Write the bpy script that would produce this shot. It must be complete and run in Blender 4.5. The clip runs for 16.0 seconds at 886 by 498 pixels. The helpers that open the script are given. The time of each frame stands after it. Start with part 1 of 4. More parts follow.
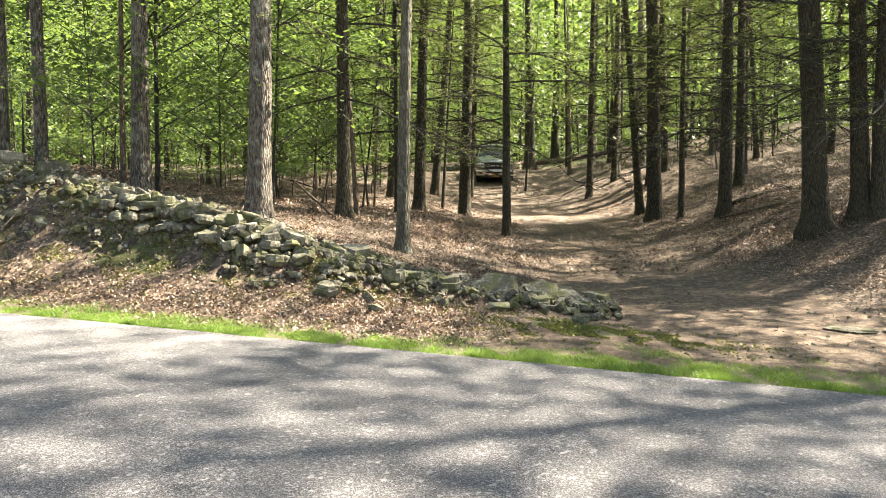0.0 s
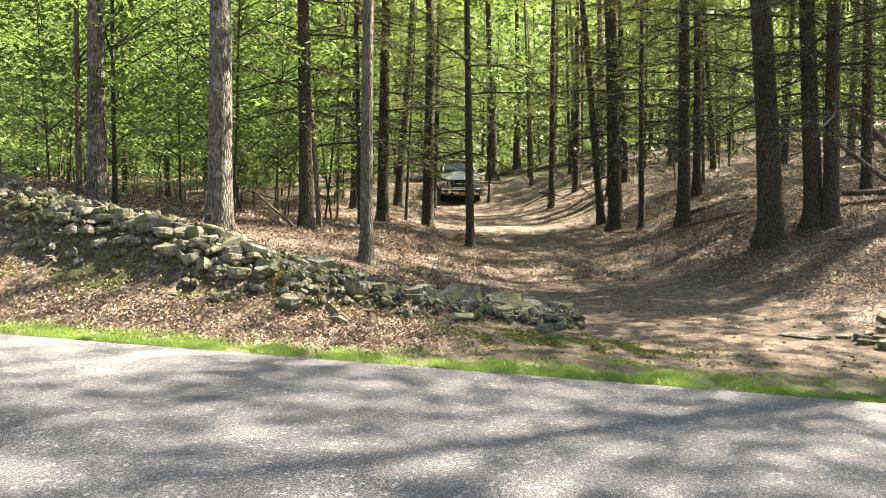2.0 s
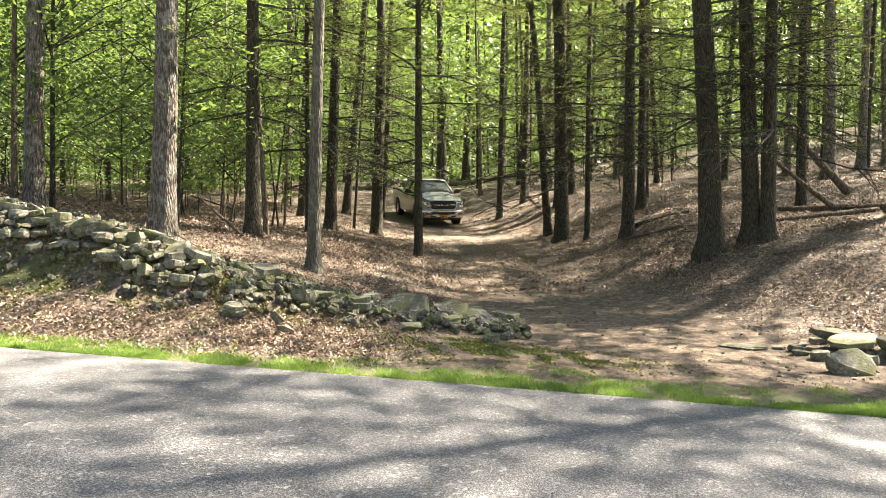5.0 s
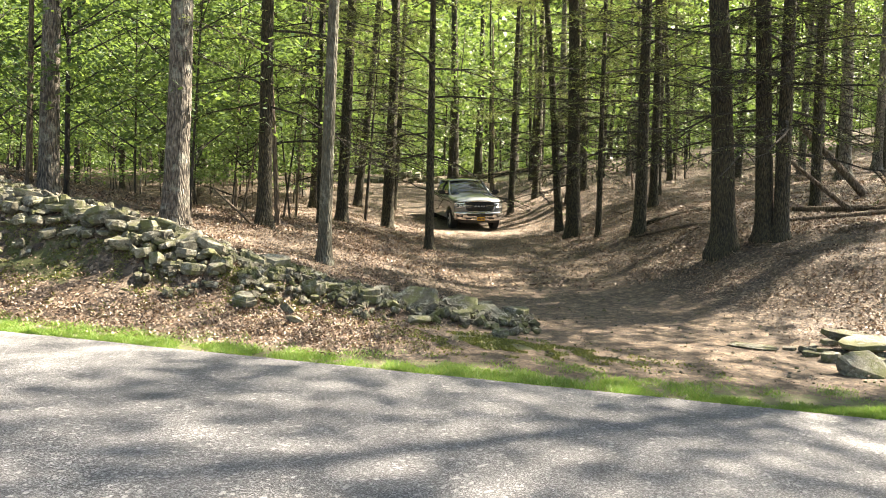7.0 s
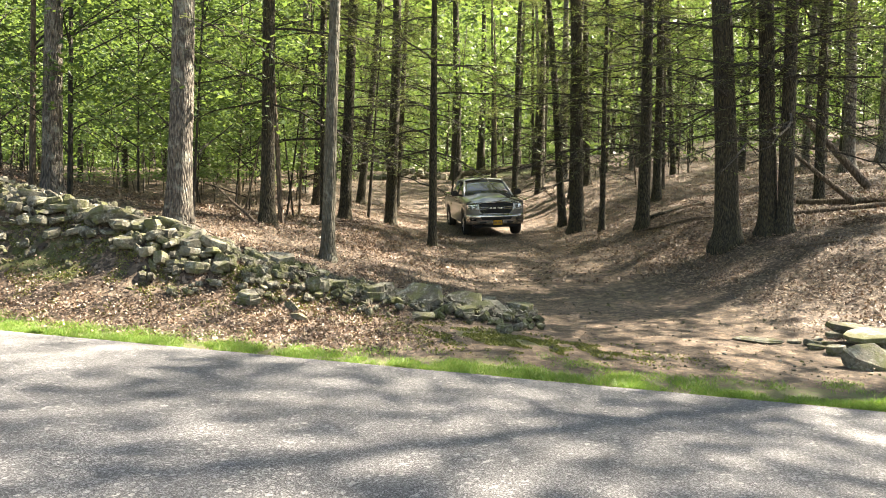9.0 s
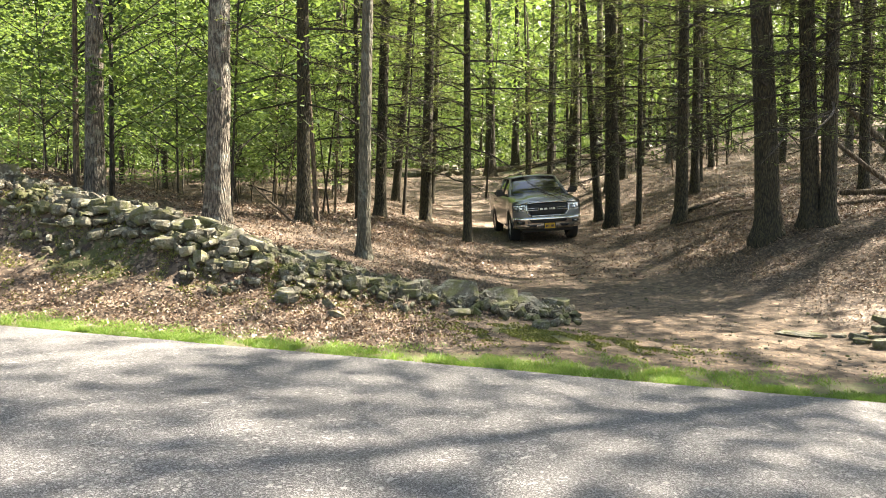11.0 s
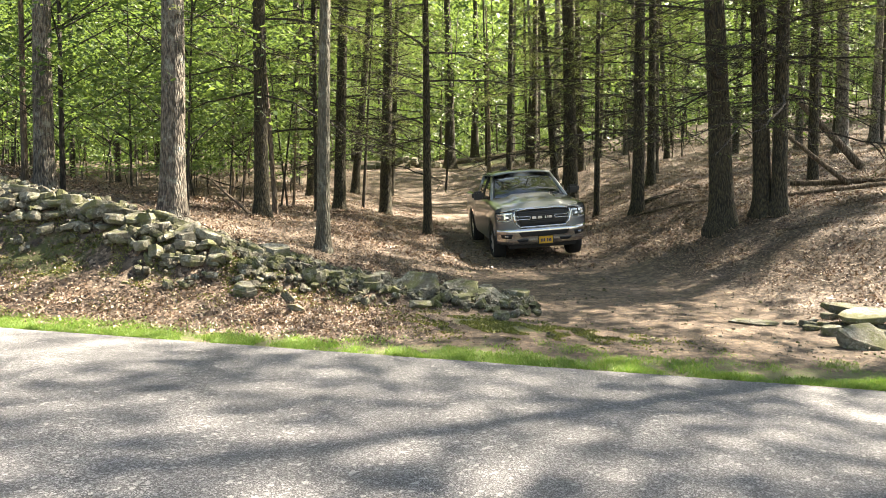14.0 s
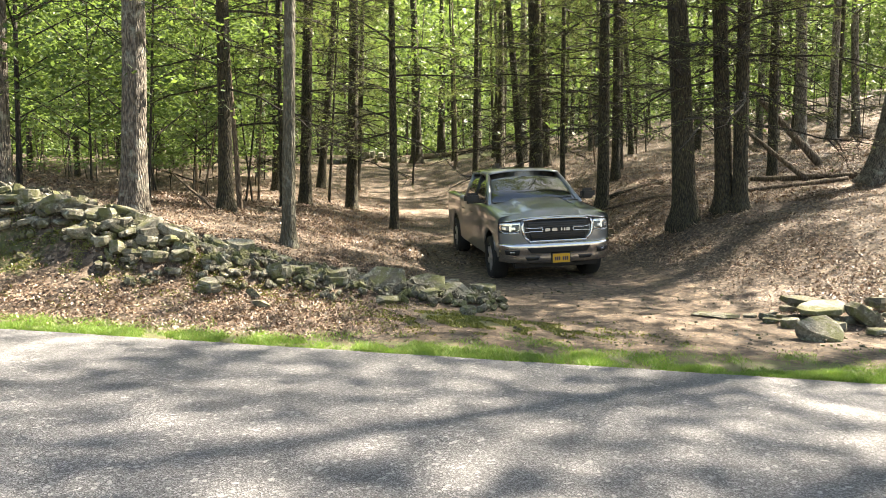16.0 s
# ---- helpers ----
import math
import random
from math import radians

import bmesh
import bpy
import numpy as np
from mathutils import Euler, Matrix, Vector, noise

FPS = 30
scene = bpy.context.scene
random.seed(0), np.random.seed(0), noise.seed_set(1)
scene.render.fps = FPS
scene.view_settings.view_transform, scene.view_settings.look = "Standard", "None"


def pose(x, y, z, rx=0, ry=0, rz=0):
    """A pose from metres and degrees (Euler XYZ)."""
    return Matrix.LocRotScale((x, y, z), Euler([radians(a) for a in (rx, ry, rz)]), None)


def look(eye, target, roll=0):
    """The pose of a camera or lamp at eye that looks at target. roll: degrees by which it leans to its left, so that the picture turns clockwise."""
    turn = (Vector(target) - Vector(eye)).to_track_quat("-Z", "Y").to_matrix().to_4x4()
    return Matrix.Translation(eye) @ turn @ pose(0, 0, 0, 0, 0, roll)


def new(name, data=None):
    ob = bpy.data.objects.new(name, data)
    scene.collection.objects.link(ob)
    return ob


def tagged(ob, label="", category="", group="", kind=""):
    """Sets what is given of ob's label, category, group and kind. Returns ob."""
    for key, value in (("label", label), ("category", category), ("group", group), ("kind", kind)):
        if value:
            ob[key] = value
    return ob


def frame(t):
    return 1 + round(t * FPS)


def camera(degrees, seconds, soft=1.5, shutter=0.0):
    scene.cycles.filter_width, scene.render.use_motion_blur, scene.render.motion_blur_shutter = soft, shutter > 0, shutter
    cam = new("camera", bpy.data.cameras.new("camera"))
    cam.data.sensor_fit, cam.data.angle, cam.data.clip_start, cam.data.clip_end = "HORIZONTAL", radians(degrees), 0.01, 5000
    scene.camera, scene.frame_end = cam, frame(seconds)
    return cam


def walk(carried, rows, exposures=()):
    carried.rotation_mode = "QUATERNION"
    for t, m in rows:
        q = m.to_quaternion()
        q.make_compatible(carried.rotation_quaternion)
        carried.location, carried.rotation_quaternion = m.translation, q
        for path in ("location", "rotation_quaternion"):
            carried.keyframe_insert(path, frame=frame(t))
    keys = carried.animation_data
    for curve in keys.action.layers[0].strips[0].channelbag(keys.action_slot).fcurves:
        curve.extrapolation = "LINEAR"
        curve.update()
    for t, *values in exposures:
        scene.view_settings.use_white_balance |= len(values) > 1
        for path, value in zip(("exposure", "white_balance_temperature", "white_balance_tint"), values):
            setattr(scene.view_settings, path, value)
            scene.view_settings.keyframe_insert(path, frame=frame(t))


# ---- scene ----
cam = camera(61.42, 16.0, 0.5)
EYE = 1.6
# seconds, turn to the left, tilt up, lean
ROWS = [
    (0.0, 5.97, -4.08, -0.04), (0.5, 5.45, -3.82, -0.60), (1.0, 4.47, -3.53, -0.64), (1.5, 3.76, -3.41, -0.47),
    (2.0, 3.17, -3.24, -0.34), (2.5, 2.61, -3.00, -0.29), (3.0, 1.87, -2.70, -0.23), (3.5, 0.72, -2.51, -0.14),
    (4.0, -0.63, -2.50, 0.05), (6.5, -0.22, -2.79, 1.36), (7.0, 0.00, -3.00, 1.60), (7.5, 0.04, -3.14, 1.76),
    (8.0, 0.05, -3.24, 1.70), (8.5, 0.12, -3.24, 1.45), (9.0, 0.26, -3.29, 1.07), (11.5, 3.22, -3.62, 0.19),
    (12.0, 3.11, -3.52, 0.21), (12.5, 2.55, -3.50, 0.14), (13.0, 1.71, -3.65, -0.04), (13.5, 0.73, -3.92, -0.12),
    (14.0, -0.09, -4.19, 0.00), (14.5, -0.74, -4.43, 0.03), (15.0, -1.32, -4.53, 0.05), (15.5, -1.92, -4.59, 0.04),
    (16.0, -2.65, -4.57, 0.07),
]
walk(cam, [(t, pose(0, 0, EYE, 90 + pitch, 0, yaw) @ pose(0, 0, 0, 0, 0, roll)) for t, yaw, pitch, roll in ROWS], [(0, 3.17, 8000, 11), (16, 3.17, 8000, 11)])

# world, sun and exposure
SUN_TURN, SUN_UP = 62.0, 52.0          # degrees to the right of straight ahead, and above the horizon
world = bpy.data.worlds.new("sky")
scene.world = world
world.use_nodes = True
wn = world.node_tree
sky = wn.nodes.new("ShaderNodeTexSky")
sky.sky_type, sky.sun_disc = "NISHITA", False
sky.sun_elevation, sky.sun_rotation = radians(SUN_UP), radians(SUN_TURN)
wn.links.new(sky.outputs["Color"], wn.nodes["Background"].inputs["Color"])
wn.nodes["Background"].inputs["Strength"].default_value = 0.05
sun = new("sun", bpy.data.lights.new("sun", "SUN"))
sun.data.energy, sun.data.angle, sun.data.color = 5.0, radians(0.8), (1.0, 0.972, 0.925)
sun.matrix_world = look((math.sin(radians(SUN_TURN)) * 40, math.cos(radians(SUN_TURN)) * 40, 40 * math.tan(radians(SUN_UP))), (0, 0, 0))

# materials
def material(name):
    m = bpy.data.materials.new(name)
    m.use_nodes = True
    n = m.node_tree
    return m, n, n.nodes["Principled BSDF"]


def node(n, kind, **sets):
    o = n.nodes.new("ShaderNode" + kind)
    for k, v in sets.items():
        o.inputs[k.replace("_", " ")].default_value = v
    return o


def ramp(n, fac, stops):
    r = n.nodes.new("ShaderNodeValToRGB")
    e = r.color_ramp.elements
    while len(e) < len(stops):
        e.new(0.5)
    for el, (p, c) in zip(e, stops):
        el.position, el.color = p, (*c, 1)
    n.links.new(fac, r.inputs["Fac"])
    return r.outputs["Color"]


def mix(n, fac, a, b, how="MIX"):
    m = n.nodes.new("ShaderNodeMix")
    m.data_type, m.blend_type = "RGBA", how
    for s, v in ((m.inputs[0], fac), (m.inputs[6], a), (m.inputs[7], b)):
        if isinstance(v, (int, float)):
            s.default_value = v
        elif isinstance(v, tuple):
            s.default_value = (*v, 1)
        else:
            n.links.new(v, s)
    return m.outputs[2]


def spots(n, scale, detail=4.0, rough=0.6, stretch=None):
    c = n.nodes.new("ShaderNodeTexCoord").outputs["Object"]
    if stretch:
        mp = n.nodes.new("ShaderNodeMapping")
        mp.inputs["Scale"].default_value = stretch
        n.links.new(c, mp.inputs["Vector"])
        c = mp.outputs["Vector"]
    t = node(n, "TexNoise", Scale=scale, Detail=detail, Roughness=rough)
    n.links.new(c, t.inputs["Vector"])
    return t.outputs["Fac"]


def cells(n, scale, out="Color"):
    c = n.nodes.new("ShaderNodeTexCoord").outputs["Object"]
    t = node(n, "TexVoronoi", Scale=scale)
    n.links.new(c, t.inputs["Vector"])
    return t.outputs[out]


def relief(n, b, height, strength, distance=0.02):
    k = node(n, "Bump", Strength=strength, Distance=distance)
    n.links.new(height, k.inputs["Height"])
    n.links.new(k.outputs["Normal"], b.inputs["Normal"])


def grey(n, colour):
    k = n.nodes.new("ShaderNodeRGBToBW")
    n.links.new(colour, k.inputs[0])
    return k.outputs[0]


def plain(name, colour, rough=0.5, metal=0.0, dirt=0.15, scale=30, coat=0.0):
    m, n, b = material(name)
    dark = tuple(c * (1 - dirt) for c in colour)
    n.links.new(ramp(n, spots(n, scale), ((0.35, dark), (0.65, colour))), b.inputs["Base Color"])
    b.inputs["Roughness"].default_value, b.inputs["Metallic"].default_value = rough, metal
    b.inputs["Coat Weight"].default_value = coat
    return m


def asphalt_material():
    m, n, b = material("asphalt")
    c = ramp(n, grey(n, cells(n, 120)), ((0.2, (0.047, 0.047, 0.049)), (0.55, (0.108, 0.108, 0.112)), (0.9, (0.25, 0.25, 0.255))))
    c = mix(n, 0.32, c, ramp(n, grey(n, cells(n, 60)), ((0.15, (0.5, 0.5, 0.5)), (0.5, (0.95, 0.95, 0.95)), (0.9, (1.5, 1.5, 1.48)))), "MULTIPLY")
    c = mix(n, 0.6, c, ramp(n, spots(n, 0.8, 5), ((0.35, (0.7, 0.7, 0.71)), (0.7, (1.1, 1.1, 1.1)))), "MULTIPLY")
    wheel_tracks = spots(n, 0.35, 3, 0.5, (0.25, 1.6, 1))
    c = mix(n, 0.5, c, ramp(n, wheel_tracks, ((0.4, (0.8, 0.8, 0.81)), (0.62, (1.1, 1.1, 1.09)))), "MULTIPLY")
    specks = ramp(n, grey(n, cells(n, 38)), ((0.84, (0, 0, 0)), (0.88, (1, 1, 1))))
    c = mix(n, grey(n, mix(n, 0.5, (0, 0, 0), specks)), c, (0.36, 0.36, 0.34))
    n.links.new(c, b.inputs["Base Color"])
    b.inputs["Roughness"].default_value = 0.72
    relief(n, b, cells(n, 120, "Distance"), 0.7, 0.006)
    return m


def soil_material():
    """Leaf litter, trodden dirt, moss and thin verge, by the painted share of each."""
    m, n, b = material("forest_floor")
    a = n.nodes.new("ShaderNodeAttribute")
    a.attribute_name = "cover"
    s = n.nodes.new("ShaderNodeSeparateColor")
    n.links.new(a.outputs["Color"], s.inputs["Color"])
    leaf = ramp(n, grey(n, cells(n, 22)), ((0.1, (0.020, 0.013, 0.009)), (0.45, (0.074, 0.050, 0.033)), (0.7, (0.14, 0.101, 0.070)), (0.95, (0.30, 0.232, 0.17))))
    leaf = mix(n, 0.6, leaf, ramp(n, spots(n, 1.1, 6), ((0.35, (0.35, 0.35, 0.35)), (0.65, (1, 1, 1)))), "MULTIPLY")
    dirt = ramp(n, spots(n, 7, 10, 0.75), ((0.34, (0.034, 0.022, 0.014)), (0.5, (0.105, 0.073, 0.048)), (0.68, (0.26, 0.197, 0.142))))
    grit = ramp(n, grey(n, cells(n, 14)), ((0.1, (0.45, 0.43, 0.42)), (0.6, (0.9, 0.9, 0.9)), (0.95, (1.7, 1.65, 1.6))))
    dirt = mix(n, 0.75, dirt, grit, "MULTIPLY")
    moss = ramp(n, spots(n, 9, 8, 0.7), ((0.35, (0.03, 0.034, 0.011)), (0.7, (0.075, 0.085, 0.02))))
    turf = ramp(n, spots(n, 14, 8, 0.7), ((0.35, (0.075, 0.058, 0.034)), (0.7, (0.085, 0.12, 0.028))))

    def share(out, scale):
        k = n.nodes.new("ShaderNodeMath")
        k.operation = "ADD"
        n.links.new(out, k.inputs[0])
        n.links.new(spots(n, scale, 6, 0.7), k.inputs[1])
        return grey(n, ramp(n, k.outputs[0], ((0.92, (0, 0, 0)), (1.0, (1, 1, 1)))))
    c = mix(n, share(s.outputs["Red"], 2.2), leaf, dirt)
    c = mix(n, share(s.outputs["Green"], 3.5), c, moss)
    c = mix(n, share(s.outputs["Blue"], 5.0), c, turf)
    n.links.new(c, b.inputs["Base Color"])
    b.inputs["Roughness"].default_value = 0.85
    relief(n, b, mix(n, 0.5, cells(n, 16), spots(n, 30, 8)), 0.8, 0.03)
    return m


def bark_material(name, dark, light, ridge=9.0, lichen=0.0):
    m, n, b = material(name)
    fine = spots(n, ridge * 2, 8, 0.7, (1, 1, 0.3))
    at = n.nodes.new("ShaderNodeTexCoord").outputs["Object"]
    warp = node(n, "TexNoise", Scale=6.0, Detail=3.0)
    n.links.new(at, warp.inputs["Vector"])
    mp = n.nodes.new("ShaderNodeMapping")
    mp.inputs["Scale"].default_value = (1, 1, 0.22)
    n.links.new(mix(n, 0.06, at, warp.outputs["Color"], "ADD"), mp.inputs["Vector"])
    plates = node(n, "TexVoronoi", Scale=ridge * 2.2)
    n.links.new(mp.outputs["Vector"], plates.inputs["Vector"])
    g = grey(n, mix(n, 0.45, ramp(n, plates.outputs["Distance"], ((0.15, (1, 1, 1)), (0.75, (0, 0, 0)))), fine))
    c = ramp(n, g, ((0.15, dark), (0.85, light)))
    c = mix(n, 0.5, c, ramp(n, spots(n, 1.3, 5), ((0.3, (0.5, 0.48, 0.45)), (0.7, (1, 1, 1)))), "MULTIPLY")
    if lichen:
        c = mix(n, grey(n, ramp(n, spots(n, 4.5, 7, 0.7), ((0.52, (0, 0, 0)), (0.66, (lichen,) * 3)))), c, (0.34, 0.36, 0.30))
    n.links.new(c, b.inputs["Base Color"])
    b.inputs["Roughness"].default_value = 0.9
    relief(n, b, g, 1.0, 0.05)
    return m


def leaf_material(name, colours, through_colour, share=0.5):
    m, n, b = material(name)
    r = n.nodes.new("ShaderNodeNewGeometry").outputs["Random Per Island"]
    c = ramp(n, r, [(i / (len(colours) - 1), col) for i, col in enumerate(colours)])
    n.links.new(c, b.inputs["Base Color"])
    b.inputs["Roughness"].default_value = 0.5
    t = n.nodes.new("ShaderNodeBsdfTranslucent")
    n.links.new(mix(n, 0.6, c, through_colour), t.inputs["Color"])
    k = n.nodes.new("ShaderNodeMixShader")
    k.inputs[0].default_value = share
    n.links.new(b.outputs[0], k.inputs[1])
    n.links.new(t.outputs[0], k.inputs[2])
    n.links.new(k.outputs[0], n.nodes["Material Output"].inputs["Surface"])
    return m


def stone_material():
    m, n, b = material("fieldstone")
    o = n.nodes.new("ShaderNodeObjectInfo").outputs["Random"]
    at = n.nodes.new("ShaderNodeNewGeometry").outputs["Position"]

    def blots(scale, detail=9.0, rough=0.72):
        t = node(n, "TexNoise", Scale=scale, Detail=detail, Roughness=rough)
        n.links.new(at, t.inputs["Vector"])
        return t.outputs["Fac"]
    c = ramp(n, o, ((0.0, (0.085, 0.077, 0.055)), (0.5, (0.165, 0.153, 0.115)), (1.0, (0.26, 0.243, 0.19))))
    c = mix(n, 0.8, c, ramp(n, blots(17, 10), ((0.36, (0.25, 0.25, 0.23)), (0.62, (1.05, 1.05, 1.05)))), "MULTIPLY")
    c = mix(n, grey(n, ramp(n, blots(9, 9, 0.78), ((0.52, (0, 0, 0)), (0.6, (0.75,) * 3)))), c, (0.33, 0.33, 0.27))
    c = mix(n, grey(n, ramp(n, blots(3.2, 8), ((0.47, (0, 0, 0)), (0.58, (0.85,) * 3)))), c, (0.085, 0.092, 0.026))
    n.links.new(c, b.inputs["Base Color"])
    b.inputs["Roughness"].default_value = 0.88
    relief(n, b, blots(26, 10, 0.75), 0.9, 0.03)
    return m


ASPHALT = asphalt_material()
SOIL = soil_material()
STONE = stone_material()
BARK_GREY = bark_material("grey_bark", (0.016, 0.013, 0.010), (0.23, 0.20, 0.16), 17, 0.5)
BARK_HEMLOCK = bark_material("hemlock_bark", (0.006, 0.005, 0.0028), (0.088, 0.075, 0.039), 20)
BARK_SLIM = bark_material("smooth_bark", (0.045, 0.041, 0.028), (0.15, 0.14, 0.10), 16, 0.3)
BARK_DEAD = bark_material("dead_wood", (0.06, 0.043, 0.030), (0.20, 0.155, 0.11), 14)
TWIG = bark_material("twig_bark", (0.012, 0.010, 0.008), (0.065, 0.055, 0.04), 14)
NEEDLES = leaf_material("hemlock_needles", ((0.035, 0.05, 0.018), (0.06, 0.085, 0.03), (0.11, 0.135, 0.05)), (0.20, 0.25, 0.055), 0.38)
LEAVES = leaf_material("broad_leaves", ((0.016, 0.036, 0.014), (0.035, 0.078, 0.026), (0.055, 0.095, 0.026), (0.12, 0.165, 0.042)), (0.22, 0.33, 0.065), 0.40)
GRASS = leaf_material("grass_blades", ((0.055, 0.125, 0.02), (0.095, 0.20, 0.03), (0.15, 0.25, 0.045), (0.26, 0.26, 0.10)), (0.26, 0.42, 0.055), 0.42)
MOSS = leaf_material("moss", ((0.06, 0.068, 0.016), (0.11, 0.12, 0.025), (0.18, 0.19, 0.04)), (0.20, 0.22, 0.04), 0.3)
LITTER = leaf_material("dead_leaves", ((0.018, 0.011, 0.008), (0.058, 0.036, 0.024), (0.13, 0.083, 0.056), (0.20, 0.137, 0.098), (0.35, 0.27, 0.20)), (0.30, 0.18, 0.10), 0.12)

# -- terrain --
def step(a, b, x):
    s = min(1.0, max(0.0, (x - a) / (b - a)))
    return s * s * (3 - 2 * s)


def between(x, xs, ys):
    return float(np.interp(x, xs, ys))


EDGE_Y, EDGE_SLOPE = 7.19, -0.193      # the road's far edge: y = EDGE_Y + EDGE_SLOPE * x


def beyond(x, y):
    """Metres past the road's far edge."""
    return (y - EDGE_Y - EDGE_SLOPE * x) * 0.982


def road_z(x):
    return -0.03 * x


def drive_x(y):
    return between(y, (6, 9, 13, 15.5, 19.7, 26.8, 30.6, 33, 36, 41, 60), (3.0, 2.7, 2.4, 2.2, 2.0, 1.6, 1.1, 0.2, -0.9, -1.5, -1.8))


def drive_half(y):
    return between(y, (7, 9, 12, 16, 22, 40), (4.2, 2.9, 2.3, 2.0, 1.7, 1.5))


def on_drive(x, y):
    """1 on the dirt track, 0 in the woods."""
    w = drive_half(y)
    return 1 - step(0.65, 1.25, abs(x - drive_x(y)) / w)


def lumps(x, y, s):
    return noise.noise(Vector((x / s, y / s, 3.7)))


def wall_y(x):
    return between(x, (-12, -9.5, -7.4, -5.4, -4.1, -2.5, -1.5, 1.5), (12.6, 11.9, 11.35, 11.05, 10.65, 10.55, 10.65, 10.75))


def wall_high(x):
    return between(x, (-12, -7.4, -4.1, -2.5, -1.0, 1.0, 1.5), (0.72, 0.70, 0.52, 0.32, 0.20, 0.12, 0.0))


def ground_z(x, y):
    v = beyond(x, y)
    hill = between(y, (0, 7, 10, 14, 22, 30, 39, 60, 100, 180), (0, 0, 0.25, 0.6, 1.05, 1.5, 2.45, 4.1, 6.0, 7.0))
    left = 0.17 * max(0.0, -x - 1.3) * step(0.3, 3.0, v) * (1 - step(16, 25, y))
    right = between(y, (12, 18, 36), (0.09, 0.12, 0.15)) * max(0.0, min(x, 45) - 1.5) * step(8.5, 12.5, y)
    z = hill + left + right
    low = road_z(x) + between(y, (7, 13, 15.5, 19.7, 26.8, 30.6, 36, 41, 46), (0, 0.06, 0.13, 0.38, 0.67, 0.88, 1.50, 2.28, 2.95))
    low += 0.05 * max(-2.0, min(2.5, x - drive_x(y))) * step(9.5, 13, y) * (1 - step(24, 33, y))
    k = (1 - step(0.45, between(y, (15, 20, 27), (2.4, 2.8, 4.2)), abs(x - drive_x(y)) / drive_half(y))) * (1 - step(38, 45, y))
    z = z * (1 - k) + low * k
    side = road_z(x) - 0.03
    m = step(0.0, 1.6, v)
    z = side * (1 - m) + z * m
    rough = step(0.4, 2.0, v)
    z += rough * ((0.10 - 0.05 * k) * lumps(x, y, 1.7) + (0.03 - 0.012 * k) * lumps(x + 40, y, 0.5)) + 0.25 * lumps(x, y, 9) * step(20, 40, y)
    if x < 1.5 and 9 < y < 15:
        z += 0.66 * wall_high(x) * (1 - step(0.3, 1.0, abs(y - wall_y(x)) / 0.9))
    return z
# -- end terrain --

# building blocks
def mesh_of(name, verts, faces, mats=(), smooth=False):
    me = bpy.data.meshes.new(name)
    me.from_pydata([tuple(v) for v in verts], [], [tuple(f) for f in faces])
    for m in mats:
        me.materials.append(m)
    if smooth:
        me.polygons.foreach_set("use_smooth", [True] * len(me.polygons))
    me.update()
    return me


def quads(name, corners, mat):
    """A mesh of loose four-cornered blades from an array (n, 4, 3)."""
    n = len(corners)
    me = bpy.data.meshes.new(name)
    me.vertices.add(4 * n)
    me.vertices.foreach_set("co", np.asarray(corners, dtype=np.float32).ravel())
    me.loops.add(4 * n)
    me.loops.foreach_set("vertex_index", np.arange(4 * n, dtype=np.int32))
    me.polygons.add(n)
    me.polygons.foreach_set("loop_start", np.arange(0, 4 * n, 4, dtype=np.int32))
    me.materials.append(mat)
    me.update(calc_edges=True)
    return me


def under(name, data, parent, label=""):
    ob = new(name, data)
    ob.parent = parent
    return tagged(ob, label) if label else ob


def part(name, bm, mat, parent, label=""):
    me = bpy.data.meshes.new(name)
    bm.to_mesh(me)
    bm.free()
    me.materials.append(mat)
    return under(name, me, parent, label)


def tube(path, radii, sides, out, wobble=0.0, rng=None):
    """Adds a tapering tube along path to out = (verts, faces)."""
    verts, faces = out
    base = len(verts)
    pts = [Vector(p) for p in path]
    for i, p in enumerate(pts):
        d = (pts[min(i + 1, len(pts) - 1)] - pts[max(i - 1, 0)]).normalized()
        a = d.orthogonal().normalized() if abs(d.z) < 0.9 else Vector((1, 0, 0))
        a = (a - d * a.dot(d)).normalized()
        b = d.cross(a)
        for k in range(sides):
            q = 2 * math.pi * k / sides
            r = radii[i] * (1 + (rng.uniform(-wobble, wobble) if wobble else 0))
            verts.append(p + a * (math.cos(q) * r) + b * (math.sin(q) * r))
    for i in range(len(pts) - 1):
        for k in range(sides):
            k2 = (k + 1) % sides
            faces.append((base + i * sides + k, base + i * sides + k2, base + (i + 1) * sides + k2, base + (i + 1) * sides + k))
    faces.append([base + (len(pts) - 1) * sides + k for k in range(sides)])
    faces.append([base + k for k in reversed(range(sides))])


def blades(centres, along, across):
    """Kite-shaped leaves: the centres, half lengths and half widths as vectors, (n, 3) each."""
    lift = np.array([0, 0, 0.12]) * np.linalg.norm(across, axis=1)[:, None]
    return np.stack([centres - along, centres + across - 0.15 * along + lift, centres + along, centres - across - 0.15 * along + lift], 1)


def unit(v):
    return v / np.maximum(1e-9, np.linalg.norm(v, axis=-1, keepdims=True))


def flat_leaves(rs, centres, size, tilt=0.45):
    """Leaves that lie nearly level, as they do in the shade."""
    n = len(centres)
    q = rs.uniform(0, 2 * math.pi, n)
    a = np.stack([np.cos(q), np.sin(q), rs.normal(0, tilt, n)], 1)
    b = np.stack([-np.sin(q), np.cos(q), rs.normal(0, tilt, n)], 1)
    s = (size * rs.uniform(0.6, 1.3, n))[:, None]
    return blades(centres, unit(a) * s, unit(b) * s * 0.62)

